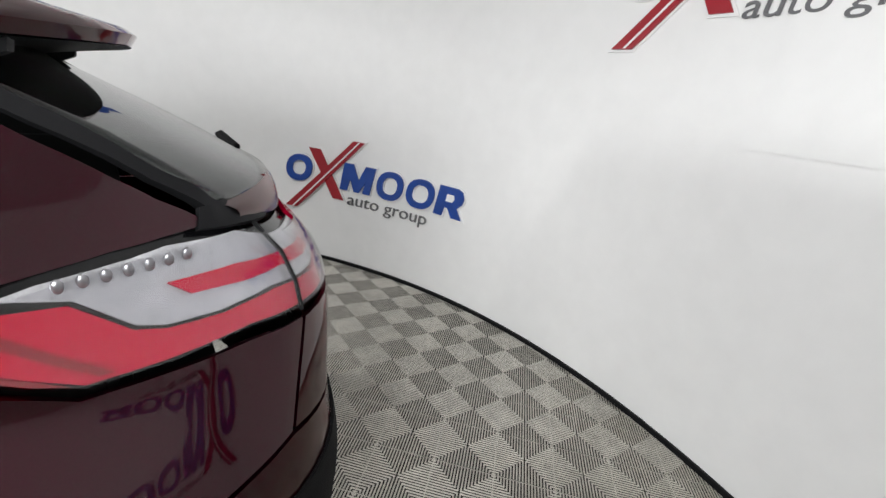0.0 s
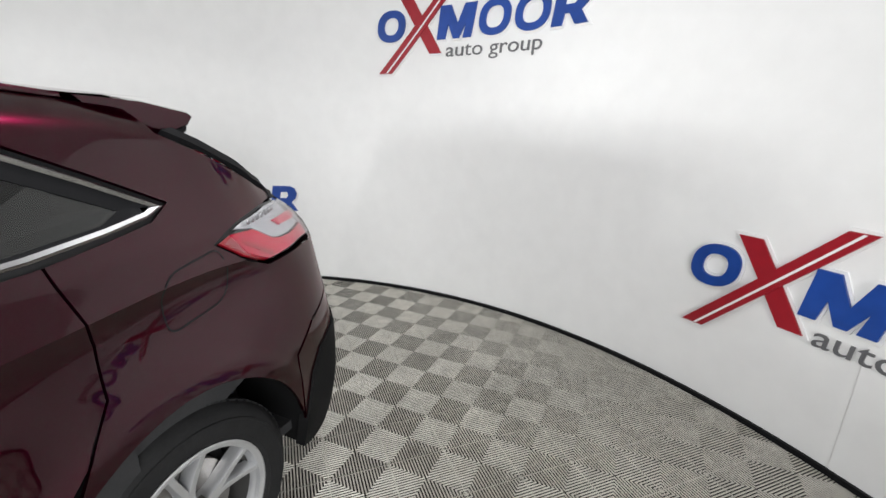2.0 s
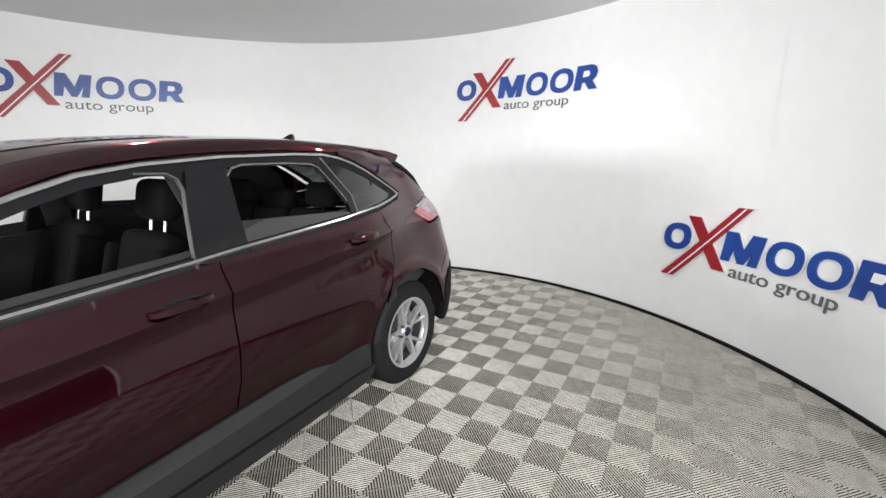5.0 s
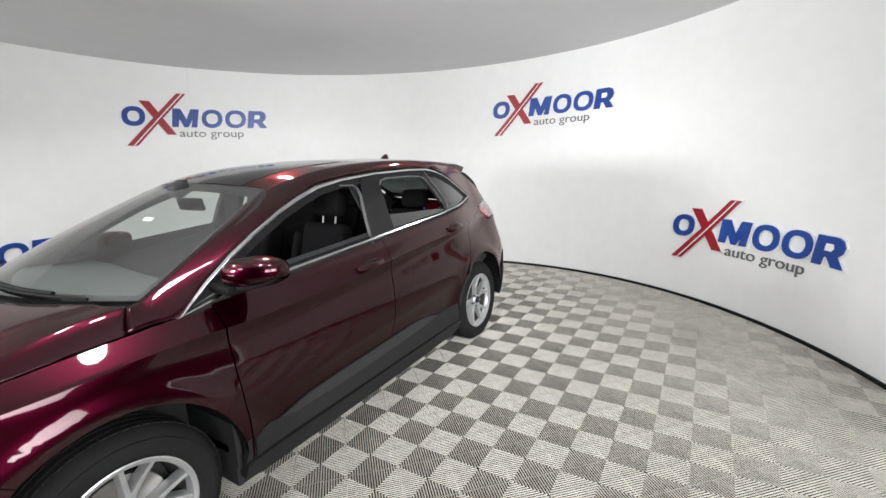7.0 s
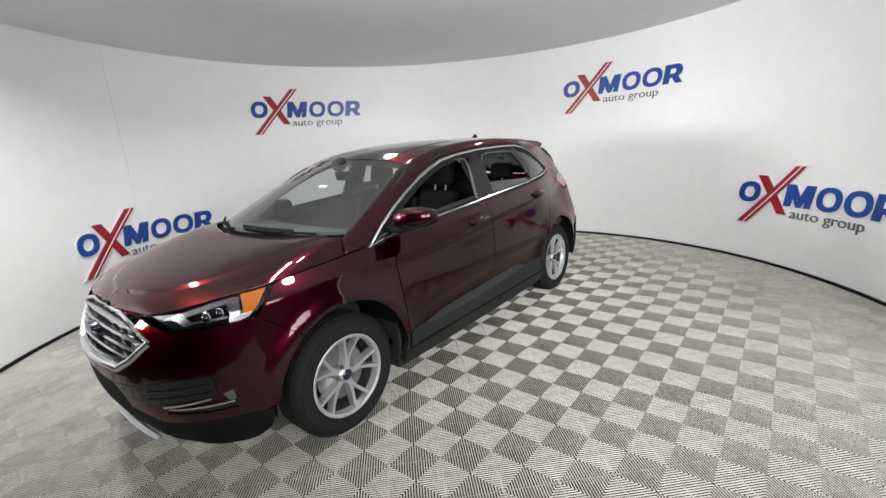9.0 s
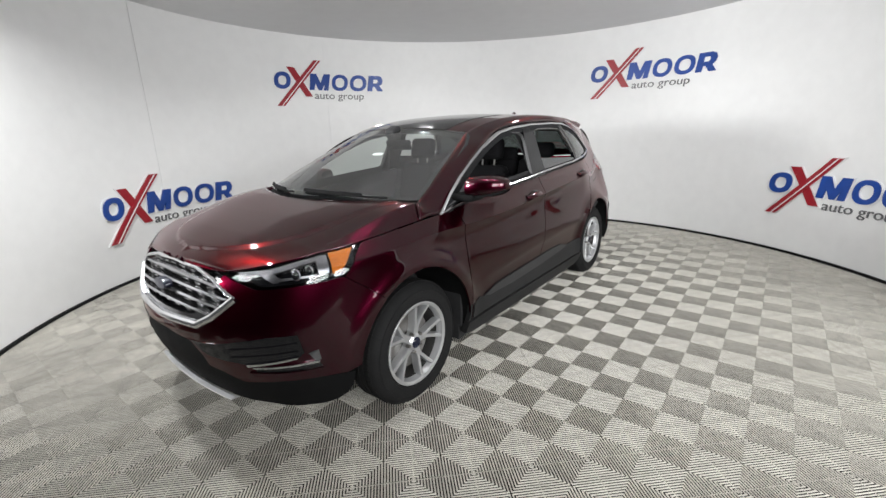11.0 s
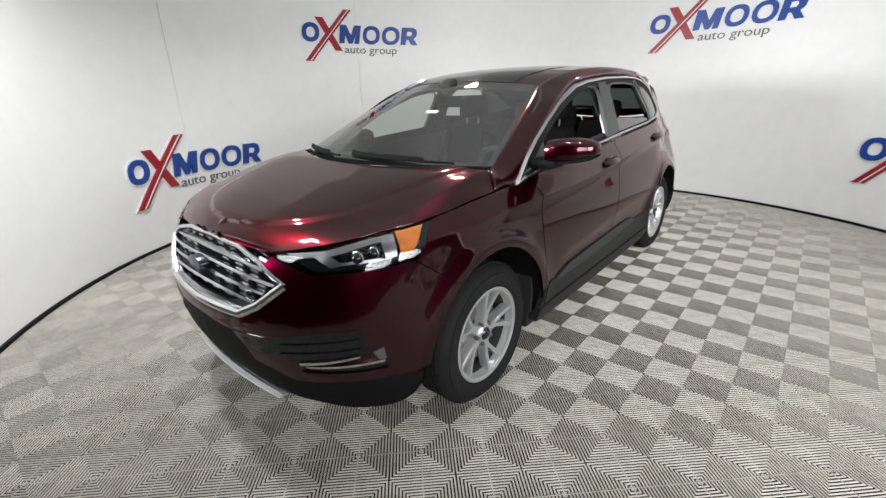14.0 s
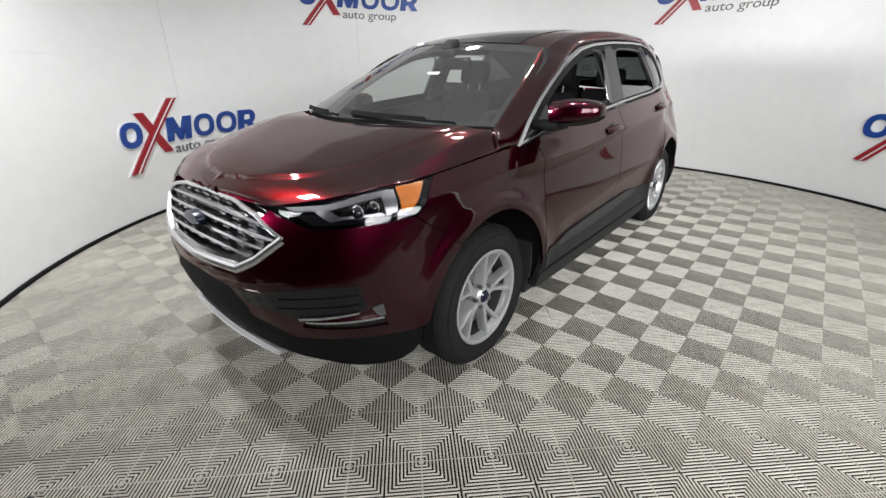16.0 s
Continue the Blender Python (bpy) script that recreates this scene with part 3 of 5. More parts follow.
def strip(name, points, width, mat, out=0.003, thick=0.02, parent=None, label=""):
    """A band of even width along a line on the body side."""
    top, low = [], []
    for k, (x, z) in enumerate(points):
        a, b = points[max(0, k - 1)], points[min(len(points) - 1, k + 1)]
        d = Vector((b[0] - a[0], b[1] - a[1])).normalized()
        n = Vector((-d.y, d.x)) * width / 2
        top.append((x + n.x, z + n.y))
        low.append((x - n.x, z - n.y))
    return panel(name, top + low[::-1], mat, label, thick=thick, out=out, gap=0, parent=parent)


# black door frames: header, middle pillar, front sail
for flip in (1, -1):
    a, b = (shrunk(on_side(WINDOWS), g) for g in (0.010, 0.055))
    b = shrunk(on_side(WINDOWS), 0.022)[:len(BELT)] + b[len(BELT):]
    rows = []
    for p, q in zip(a + a[:1], b + b[:1]):
        p0, q0, q1 = body(*p, 0.001), body(*q, -0.003), body(*q, -0.03)
        rows.append([(v.x, v.y * flip, v.z) for v in (p0, q0, q1)])
    part("window_frame", grid_surface(rows), TRIM_BLACK, car, "black frame inside the bright strip", weld=True)
strip("middle_pillar", [(-0.118, 1.155), (-0.150, 1.35), (-0.214, 1.56)], 0.124, GLOSS, out=-0.002, thick=0.03)
strip("rear_door_pillar", [(-0.238, 1.165), (-0.247, 1.34), (-0.268, 1.565)], 0.104, GLOSS, out=-0.004, thick=0.03)
strip("pillar_edge", [(-0.050, 1.150), (-0.054, 1.20), (-0.084, 1.36), (-0.104, 1.446), (-0.094, 1.488), (-0.060, 1.510), (0.05, 1.514)], 0.007, SAIL, out=0.002)
strip("rear_divider", [(-0.99, 1.245), (-0.982, 1.336), (-0.922, 1.430), (-0.842, 1.560)], 0.055, GLOSS, out=-0.003, thick=0.03)
strip("divider_edge", [(-1.006, 1.258), (-1.006, 1.350), (-0.940, 1.446), (-0.868, 1.560)], 0.007, STEEL, out=0.001)
strip("window_seal", [(-0.305, 1.490), (-0.335, 1.522), (-0.39, 1.535), (-0.63, 1.536), (-0.79, 1.527), (-0.828, 1.512), (-0.905, 1.405), (-0.955, 1.317)], 0.007, STEEL, out=0.0)
sail = panel("mirror_sail", [(1.095, 1.078), (0.90, 1.107), (0.78, 1.118), (0.765, 1.270), (0.85, 1.230), (0.97, 1.150)], SAIL, "grey triangular panel at the mirror foot", out=-0.004, thick=0.03)
panel("quarter_glass", [(-1.0, 1.246), (-1.2, 1.263), (-1.38, 1.282), (-1.495, 1.299), (-1.54, 1.314), (-1.37, 1.397), (-1.19, 1.481), (-1.0, 1.550), (-0.885, 1.566), (-0.955, 1.43), (-1.0, 1.35)], TINT, "dark tinted fixed rear side pane", out=-0.006, thick=0.004)
panel("lowered_pane", [(-0.16, 1.185), (-0.5, 1.205), (-0.93, 1.235), (-0.97, 1.262), (-0.866, 1.275), (-0.53, 1.290), (-0.275, 1.303), (-0.17, 1.305)], PANE, "tinted rear side pane, mostly wound down", out=-0.010, thick=0.004, parent=rear_doors)

# ---- sills and lower cladding ----
panel("sill", [(0.99, 0.335), (0.6, 0.338), (0.0, 0.338), (-0.5, 0.338), (-0.985, 0.338), (-0.97, 0.27), (-0.9, 0.235), (-0.4, 0.228), (0.3, 0.228), (0.9, 0.232), (1.0, 0.25)], MOULDING, "black plastic sill cladding", out=0.012, thick=0.04)
panel("door_cladding", [(0.945, 0.345), (0.945, 0.447), (0.85, 0.474), (0.80, 0.457), (0.6, 0.494), (0.3, 0.510), (0.0, 0.522), (-0.33, 0.535), (-0.5, 0.530), (-0.6, 0.507), (-0.66, 0.489), (-0.935, 0.497), (-0.945, 0.345)], MOULDING, "black lower door cladding", out=0.006, thick=0.02, du=0.04, dz=0.02)
panel("door_moulding", [(0.79, 0.458), (0.6, 0.490), (0.3, 0.506), (0.0, 0.518), (-0.33, 0.531), (-0.5, 0.526), (-0.6, 0.503), (-0.67, 0.482), (-0.5, 0.462), (0.0, 0.437), (0.4, 0.425), (0.7, 0.430)], SATIN, "grey satin insert along the lower doors", out=0.011, thick=0.02, du=0.04, dz=0.02)
panel("wing_cladding", [(0.962, 0.345), (0.962, 0.468), (0.988, 0.455), (0.985, 0.40), (1.0, 0.345)], MOULDING, out=0.006, thick=0.03)

# ---- bonnet ----
dome = dense([(1.2, 0.70), (1.53, 0.64), (1.82, 0.575), (2.02, 0.45), (2.12, 0.29), (2.18, 0.12), (2.20, 0.0), (2.5, -0.3)])
rows = []
S_COWL = find("x", 1.306, 1.054)
for i in range(130):
    s = S_COWL * (i / 129) ** 1.15
    x0 = float(np.interp(s, ARC, PLAN[:, 0]))
    z = hood_top(x0)
    for _ in range(5):
        z = hood_top(body(s, z).x)
    e = body(s, z)
    w = step01(1.95, 1.30, e.x)
    row = []
    for k in range(-80, 81):
        v = math.sin(math.pi / 2 * k / 80)
        y = v * max(0.0, e.y - 0.003)
        q = abs(v)
        x = e.x + w * (-0.042 + 0.242 * (1 - (q / 0.93) ** 2) if q < 0.93 else -0.6 * (1 - q))
        mid = curve(x, [(1.3, 1.158), (1.5, 1.140), (1.75, 1.090), (2.0, 1.036), (2.15, 0.998), (2.26, 0.958), (2.32, 0.928), (2.4, 0.92)])
        u = (1 - q) / 0.07
        rear_z = mid - (mid - 1.146) * (q / 0.93) ** 3 if q < 0.93 else z + (1.146 - z) * u + 0.048 * u * (1 - u)
        zz = (1 - w) * (mid - (mid - z) * q ** 3.0) + w * rear_z
        half = dome(x)
        zz += 0.010 * (1 - step01(half - 0.008, half + 0.040, abs(y))) * (1 - w * step01(0.80, 0.93, q))
        row.append((x, y, zz))
    rows.append(row)
bm = grid_surface(rows)
bmesh.ops.remove_doubles(bm, verts=bm.verts, dist=0.002)
hood = part("bonnet", bm, PAINT, car, "long burgundy bonnet with a raised middle", weld=True, smooth=60)
hm = hood.modifiers.new("thick", "SOLIDIFY")
hm.thickness, hm.offset = 0.012, -1

# ---- windscreen and roof ----
EDGE = PILLAR_IN[1:8]


def screen_point(t, v, inset=0.0):
    x, y, z = lerp_line(EDGE, t)
    return (x + (0.25 - 0.16 * t) * (1 - v * v) - inset, v * (y - 0.002), z + (0.012 + 0.03 * t + 0.03 * math.sin(math.pi * t)) * (1 - v * v) - inset)


def lerp_line(points, t):
    f = t * (len(points) - 1)
    k = min(int(f), len(points) - 2)
    return tuple(a + (b - a) * (f - k) for a, b in zip(points[k], points[k + 1]))


bm = grid_surface([[screen_point(i / 20, k / 12 - 1) for k in range(25)] for i in range(21)])
screen = part("windscreen", bm, CLEAR, car, "large clear raked windscreen", weld=True)
screen.visible_shadow = False
# black band round the screen, on the inner side
band_point = lambda t, v: screen_point(t, v, 0.006)  # noqa: E731


for t0, t1 in ((0.0, 0.05), (0.90, 1.0)):
    part("screen_band", grid_surface([[band_point(t, k / 12 - 1) for k in range(25)] for t in (t0, (t0 + t1) / 2, t1)]), GLOSS, screen)
for v0, v1 in ((-0.998, -0.962), (0.962, 0.998)):
    part("screen_band", grid_surface([[band_point(k / 20, v) for v in (v0, v1)] for k in range(21)]), GLOSS, screen)

XR0, XR1 = 0.47, -1.68
RAIL = sorted([(p[0], p[1:]) for p in PILLAR_IN[7:]])


def roof_row(x, n=24, drop=0.0):
    ey, ez = curve(x, [(a, b[0]) for a, b in RAIL]), curve(x, [(a, b[1]) for a, b in RAIL])
    top = roof_mid(x) - 0.28 * max(0, x - 0.36)
    w = step01(-0.2, XR0, x)
    return [(x + 0.09 * w * (1 - v * v), v * ey, ez + (top - ez) * (1 - abs(v) ** 2.2) - drop) for v in (k / n * 2 - 1 for k in range(n + 1))]


bm = grid_surface([roof_row(XR0 + (XR1 - XR0) * k / 40) for k in range(41)])
roof = part("roof", bm, PAINT, car, "burgundy roof with a gloss black front part", weld=True, smooth=60)
part("roof_glass", grid_surface([[(p[0], p[1], p[2] + 0.003) for p in roof_row(XR0 + (-0.25 - XR0) * k / 14)[3:-3]] for k in range(15)]), GLOSS, roof)
part("headliner", grid_surface([roof_row(XR0 - 0.03 + (XR1 - XR0 + 0.1) * k / 20, drop=0.05)[2:-2] for k in range(21)]), HEADLINER, roof)

# spoiler: a blade past the end of the roof
rows = []
for k in range(17):
    v = k / 8 - 1
    y = v * 0.575
    z0 = rail(-1.5) + (roof_mid(-1.5) - rail(-1.5)) * (1 - abs(v * 0.88) ** 2.2) + 0.003
    back = -1.99 + 0.165 * abs(v) ** 2.6
    zb = 1.590 - 0.024 * abs(v) ** 2.2
    rows.append([(-1.48, y, z0), ((-1.48 + back) / 2, y * 1.01, (z0 + zb) / 2 + 0.012), (back + 0.020, y * 0.99, zb + 0.006), (back, y * 0.98, zb - 0.006), (back + 0.014, y * 0.97, zb - 0.030), ((back - 1.60) / 2, y * 0.99, zb - 0.062), (-1.60, y * 1.02, zb - 0.075)])
bm = grid_surface(rows)
bm.verts.ensure_lookup_table()
m = len(rows[0])
bm.faces.new([bm.verts[i] for i in range(m)])
bm.faces.new([bm.verts[len(rows) * m - 1 - i] for i in range(m)])
spoiler = part("spoiler", bm, PAINT, car, "roof spoiler over the rear window", weld=True)
part("underside", grid_surface([[(x, y * 1.002, z - 0.003) for x, y, z in r[4:]] for r in rows]), TRIM_BLACK, spoiler, "black underside")

# black fins under the spoiler's ends
for flip in (1, -1):
    bm = bmesh.new()
    lo, hi = ([bm.verts.new((x, flip * y, z)) for x, z in ((-1.60, 1.550), (-1.78, 1.552), (-1.825, 1.538), (-1.822, 1.512), (-1.78, 1.490), (-1.70, 1.515))] for y in (0.48, 0.535))
    bm.faces.new(lo)
    bm.faces.new(hi[::-1])
    for k in range(6):
        bm.faces.new((lo[k], hi[k], hi[(k + 1) % 6], lo[(k + 1) % 6]))
    bmesh.ops.recalc_face_normals(bm, faces=bm.faces)
    bmesh.ops.bevel(bm, geom=bm.edges[:], offset=0.008, segments=2, profile=0.7, affect="EDGES")
    part("spoiler_fin", bm, TRIM_BLACK, car, "gloss black fin under the spoiler end")

# aerial fin
rows = []
for k in range(9):
    t = k / 8
    w, h = 0.032 * (1 - t) ** 0.6 + 0.003, 0.004 + 0.062 * t
    x0, x1 = -1.19 - 0.12 * t, -1.345 + 0.005 * t
    rows.append([(x0, 0, h), (0.4 * x0 + 0.6 * x1, w, h), (x1, w * 0.6, h), (x1, -w * 0.6, h), (0.4 * x0 + 0.6 * x1, -w, h), (x0, 0, h)])
bm = grid_surface([[(x, y, z + roof_mid(-1.27) - 0.012) for x, y, z in r] for r in rows])
bm.verts.ensure_lookup_table()
bmesh.ops.holes_fill(bm, edges=bm.edges)
part("aerial_fin", bm, PAINT, car, weld=True)

# ---- nose: bumper, grille, lamps ----
def front(points):
    return [((0.0 if kind == "y" and a == 0 else find(kind, a, z)), z) for kind, a, z in points]


def both_sides(poly, whole=False, **more):
    """A nose or tail piece with its mirror image, in one mesh."""
    a = patch(poly, **more)
    return joined(a, mirrored(patch(poly, **more)))


GRILLE = [("y", 0.0, 0.938), ("y", 0.24, 0.930), ("y", 0.39, 0.900), ("y", 0.540, 0.828), ("y", 0.43, 0.735), ("y", 0.33, 0.683), ("y", 0.0, 0.670)]
LAMP = [("y", 0.463, 0.930), ("x", 2.17, 0.944), ("x", 2.076, 0.976), ("x", 1.939, 1.010), ("x", 1.737, 1.022), ("x", 1.80, 0.983), ("x", 1.848, 0.930), ("x", 1.90, 0.899), ("x", 2.0, 0.889), ("x", 2.122, 0.879), ("y", 0.627, 0.872)]
POCKET = [("y", 0.27, 0.596), ("y", 0.45, 0.612), ("y", 0.59, 0.640), ("y", 0.686, 0.660), ("x", 2.104, 0.663), ("x", 2.088, 0.572), ("x", 2.114, 0.546), ("y", 0.60, 0.520), ("y", 0.49, 0.530), ("y", 0.37, 0.545)]
LOW = [("y", 0.72, 0.432), ("y", 0.545, 0.418), ("y", 0.45, 0.463), ("y", 0.365, 0.480), ("y", 0.345, 0.525), ("y", 0.26, 0.592)]
bumper = [(0, 0.668)] + front(GRILLE[::-1][1:4] + [("y", 0.425, 0.893), ("y", 0.452, 0.924)] + LAMP[::-1][0:4]) + on_side([(1.885, 0.895), (1.79, 0.822)] + arc_points(FA, WZ, AR, 54, 9, 12) + [(1.93, 0.424)]) + front([("x", 2.018, 0.429)] + LOW) + [(0, 0.604)]
bm = both_sides(bumper, du=0.03, dz=0.022)
bmesh.ops.remove_doubles(bm, verts=[v for v in bm.verts if abs(v.co.y) < 0.004], dist=0.006)
bumper_ob = part("front_bumper", bm, PAINT, car, "burgundy front bumper with a wide grille opening")
lower = [(0, 0.601)] + front([("y", 0.262, 0.588)] + LOW[::-1][1:] + [("x", 2.018, 0.425)]) + on_side([(1.93, 0.420), (1.890, 0.418), (1.893, 0.345), (1.915, 0.300), (1.955, 0.272)]) + front([("x", 2.0, 0.262), ("x", 2.08, 0.259), ("y", 0.58, 0.262), ("y", 0.3, 0.255)]) + [(0, 0.252)]
part("lower_bumper", both_sides(lower, out=-0.003, thick=0.03, du=0.04, dz=0.03), BLACK, car, "black plastic lower bumper")
rows = []
for k in range(25):
    y = 0.42 * (k / 12 - 1)
    x, w = 2.310 - 0.16 * y * y, 0.0065 * (1 - 0.7 * abs(y / 0.42) ** 3)
    rows.append([(x - 0.016, y, 0.284 + w), (x + 0.004, y, 0.282 + w * 0.7), (x + 0.004, y, 0.282 - w), (x - 0.04, y, 0.276 - w)])
part("skid_strip", grid_surface(rows), SILVER, bumper_ob, "silver strip along the bumper foot", weld=True)


grille = part("grille", both_sides(front(GRILLE), out=-0.055, thick=0.01), GLOSS, car, "wide chrome-framed grille with wavy bars")


def nose_tube(points, radius, out, mat, name, parent, flat=1.0):
    line = [body(s, z, out) for s, z in points]
    full = [Vector((p.x, -p.y, p.z)) for p in line[::-1]] + line
    clean = [full[0]]
    for p in full[1:]:
        if (p - clean[-1]).length > 0.004:
            clean.append(p)
    return part(name, tube(clean, radius, 10), mat, parent)


def along(points, n=10):
    out = []
    for a, b in zip(points, points[1:]):
        out += [(a[0] + (b[0] - a[0]) * k / n, a[1] + (b[1] - a[1]) * k / n) for k in range(n)]
    return out + [points[-1]]


G = front(GRILLE)
nose_tube(along(G[3:][::-1]), 0.020, -0.006, CHROME, "grille_frame", grille)
part("grille_sill", both_sides(front([("y", 0.0, 0.712), ("y", 0.25, 0.718), ("y", 0.39, 0.765), ("y", 0.43, 0.738), ("y", 0.33, 0.686), ("y", 0.0, 0.673)]), out=-0.012, thick=0.02), GRILLE_SILVER, grille)
nose_tube(along(G[:4]), 0.010, -0.004, CHROME, "grille_frame", grille)
def grille_edge(z):
    return curve(z, [(0.67, 0.26), (0.70, 0.34), (0.74, 0.41), (0.83, 0.515), (0.90, 0.38), (0.935, 0.2)])


def nose_block(y0, y1, z0, z1, depth0, depth1, sag):
    """A curved bar across the nose between two distances from the middle, on one side or through it."""
    rows = []
    n = max(2, int((y1 - y0) / 0.025))
    for k in range(n + 1):
        y = y0 + (y1 - y0) * k / n
        dz = -sag * (y / 0.5) ** 2
        row = []
        for z, out in ((z1, depth0), (z1, depth1), ((z0 + z1) / 2, depth1 + 0.006), (z0, depth1), (z0, depth0)):
            p = body(sy(abs(y)), z + dz, out)
            row.append((p.x, math.copysign(p.y, y), p.z))
        rows.append(row)
    return grid_surface(rows)


for j in range(5):
    zb = 0.892 - 0.044 * j
    w = grille_edge(zb - 0.025)
    if j < 4:
        part("grille_bar", nose_block(-w, w, zb - 0.007, zb + 0.006, -0.05, -0.010, 0.030), GRILLE_SILVER, grille, weld=True)
    if j < 5:
        z0, z1 = zb + 0.010, zb + 0.036
        w = grille_edge(zb) - 0.02
        y = -w + (0.055 if j % 2 else 0.0)
        while y + 0.05 < w:
            if abs(y + 0.025) > 0.09 or not 1 <= j <= 3:
                part("grille_stud", nose_block(y, y + 0.05, z0 + 0.004, z1 - 0.006, -0.05, -0.030, 0.035), GRILLE_SILVER, grille, weld=True)
            y += 0.108
# a plain oval badge
bm = lathe([(0.0001, 0.010), (0.062, 0.008), (0.066, 0.003), (0.067, -0.03)], 40)
for v in bm.verts:
    v.co = Vector((v.co.y + 2.350, v.co.x, 0.832 + v.co.z * 0.42))
part("badge", bm, BADGE, grille, "plain dark blue oval badge", weld=True)

for flip in (False, True):
    mk = (lambda b: mirrored(b)) if flip else (lambda b: b)
    lp = front(LAMP)
    housing = part("headlamp", mk(patch(lp, out=-0.045, thick=0.01)), GLOSS, car, "headlamp with clear lens and amber corner")
    part("lens", mk(patch(shrunk(lp, 0.003), out=0.002, thick=0.003)), LENS, housing).visible_shadow = False
    for band in ([("x", 2.205, 0.934), ("x", 2.125, 0.952), ("x", 2.018, 0.983), ("x", 1.935, 0.998), ("x", 1.932, 0.986), ("x", 2.018, 0.968), ("x", 2.125, 0.938), ("x", 2.195, 0.924)],
                 [("x", 1.968, 0.990), ("x", 1.920, 0.997), ("x", 1.944, 0.926), ("x", 1.984, 0.914)],
                 [("x", 2.125, 0.915), ("x", 1.995, 0.926), ("x", 1.992, 0.917), ("x", 2.120, 0.906)],
                 [("x", 2.160, 0.940), ("x", 2.128, 0.946), ("x", 2.108, 0.908), ("x", 2.140, 0.898)]):
        part("reflector", mk(patch(front(band), out=-0.014, thick=0.012, du=0.03, dz=0.02)), SILVERLAMP, housing, "bright lamp reflector band")
    part("projector", mk(patch(front([("x", 2.11, 0.942), ("x", 1.975, 0.972), ("x", 1.992, 0.912), ("x", 2.10, 0.905)]), out=-0.022, thick=0.01)), GLOSS, housing)
    for xl, zl, rl in ((2.065, 0.928, 0.022), (2.015, 0.942, 0.018)):
        bm = bmesh.new()
        c = body(find("x", xl, zl), zl, -0.022)
        bmesh.ops.create_uvsphere(bm, u_segments=20, v_segments=12, radius=rl, matrix=Matrix.Translation((c.x, -c.y if flip else c.y, c.z)))
        part("projector_lens", bm, LENSBALL, housing, weld=True)
        ring = [(c.x - 0.25 * (rl + 0.004) * math.cos(a), (c.y + 0.9 * (rl + 0.004) * math.cos(a)) * (-1 if flip else 1), c.z + (rl + 0.004) * math.sin(a)) for a in (2 * math.pi * k / 28 for k in range(29))]
        part("projector_ring", tube(ring, 0.003, 6), SILVERLAMP, housing)
    part("amber_corner", mk(patch(front([("x", 1.908, 1.004), ("x", 1.79, 1.012), ("x", 1.817, 0.993), ("x", 1.860, 0.958), ("x", 1.897, 0.922), ("x", 1.930, 0.920)]), out=-0.010, thick=0.01)), AMBER, housing, "amber corner reflector")
    fog = part("air_pocket", mk(patch(front(POCKET), out=0.0025, thick=0.016, du=0.04, dz=0.03)), GLOSS, bumper_ob, "gloss black air pocket")
    part("pocket_strip", mk(patch(front([("y", 0.595, 0.526), ("y", 0.70, 0.543), ("x", 2.112, 0.558), ("x", 2.112, 0.550), ("y", 0.70, 0.533), ("y", 0.60, 0.515)]), out=0.014, thick=0.014)), CHROME, bumper_ob, "chrome strip under the air pocket")
    part("pocket_strip", mk(patch(front([("y", 0.62, 0.513), ("x", 2.10, 0.523), ("x", 2.035, 0.525), ("x", 2.035, 0.516), ("x", 2.10, 0.513), ("y", 0.62, 0.506)]), out=0.012, thick=0.014)), CHROME, bumper_ob)
    part("pocket_slot", mk(patch(front([("y", 0.62, 0.504), ("x", 2.10, 0.510), ("x", 2.035, 0.513), ("x", 2.027, 0.488), ("x", 2.10, 0.485), ("y", 0.63, 0.487)]), out=0.003, thick=0.012)), GLOSS, bumper_ob)
    part("pocket_panel", mk(patch(front([("x", 2.072, 0.566), ("x", 2.036, 0.578), ("x", 2.028, 0.528), ("x", 2.05, 0.526)]), out=0.008, thick=0.01)), SAIL, bumper_ob, "grey triangular panel beside the air pocket")
    part("pocket_lip", mk(patch(front([("y", 0.60, 0.485), ("x", 2.10, 0.484), ("x", 2.022, 0.486), ("x", 2.022, 0.470), ("x", 2.10, 0.466), ("y", 0.62, 0.466)]), out=0.012, thick=0.014)), PAINT, bumper_ob)
    for dz in (0.0, 0.040):
        part("pocket_fin", mk(patch(front([("y", 0.52, 0.555 + dz), ("y", 0.66, 0.575 + dz), ("x", 2.11, 0.588 + dz), ("x", 2.11, 0.578 + dz), ("y", 0.66, 0.563 + dz), ("y", 0.53, 0.547 + dz)]), out=0.010, thick=0.012)), GLOSS, fog)

# ---- tail ----
def rear(points):
    return [((END if kind == "y" and a == 0 else find("r" if kind == "y" else kind, a, z)), z) for kind, a, z in points]


TAILLAMP = [("x", -1.695, 1.167), ("x", -1.81, 1.208), ("x", -1.93, 1.234), ("x", -2.006, 1.247), ("x", -2.125, 1.250), ("y", 0.548, 1.224), ("y", 0.42, 1.206), ("y", 0.30, 1.195), ("y", 0.30, 1.07), ("y", 0.50, 1.075), ("x", -2.233, 1.076), ("x", -2.13, 1.080), ("x", -1.99, 1.070), ("x", -1.887, 1.062), ("x", -1.778, 1.106)]
rear_bumper = rear([("x", -1.868, 0.43), ("x", -1.860, 0.60), ("x", -1.864, 0.715), ("x", -2.0, 0.795), ("x", -2.20, 0.84), ("y", 0.52, 0.80), ("y", 0.0, 0.79), ("y", 0.0, 0.46), ("y", 0.5, 0.46), ("x", -2.2, 0.45), ("x", -2.0, 0.43)])
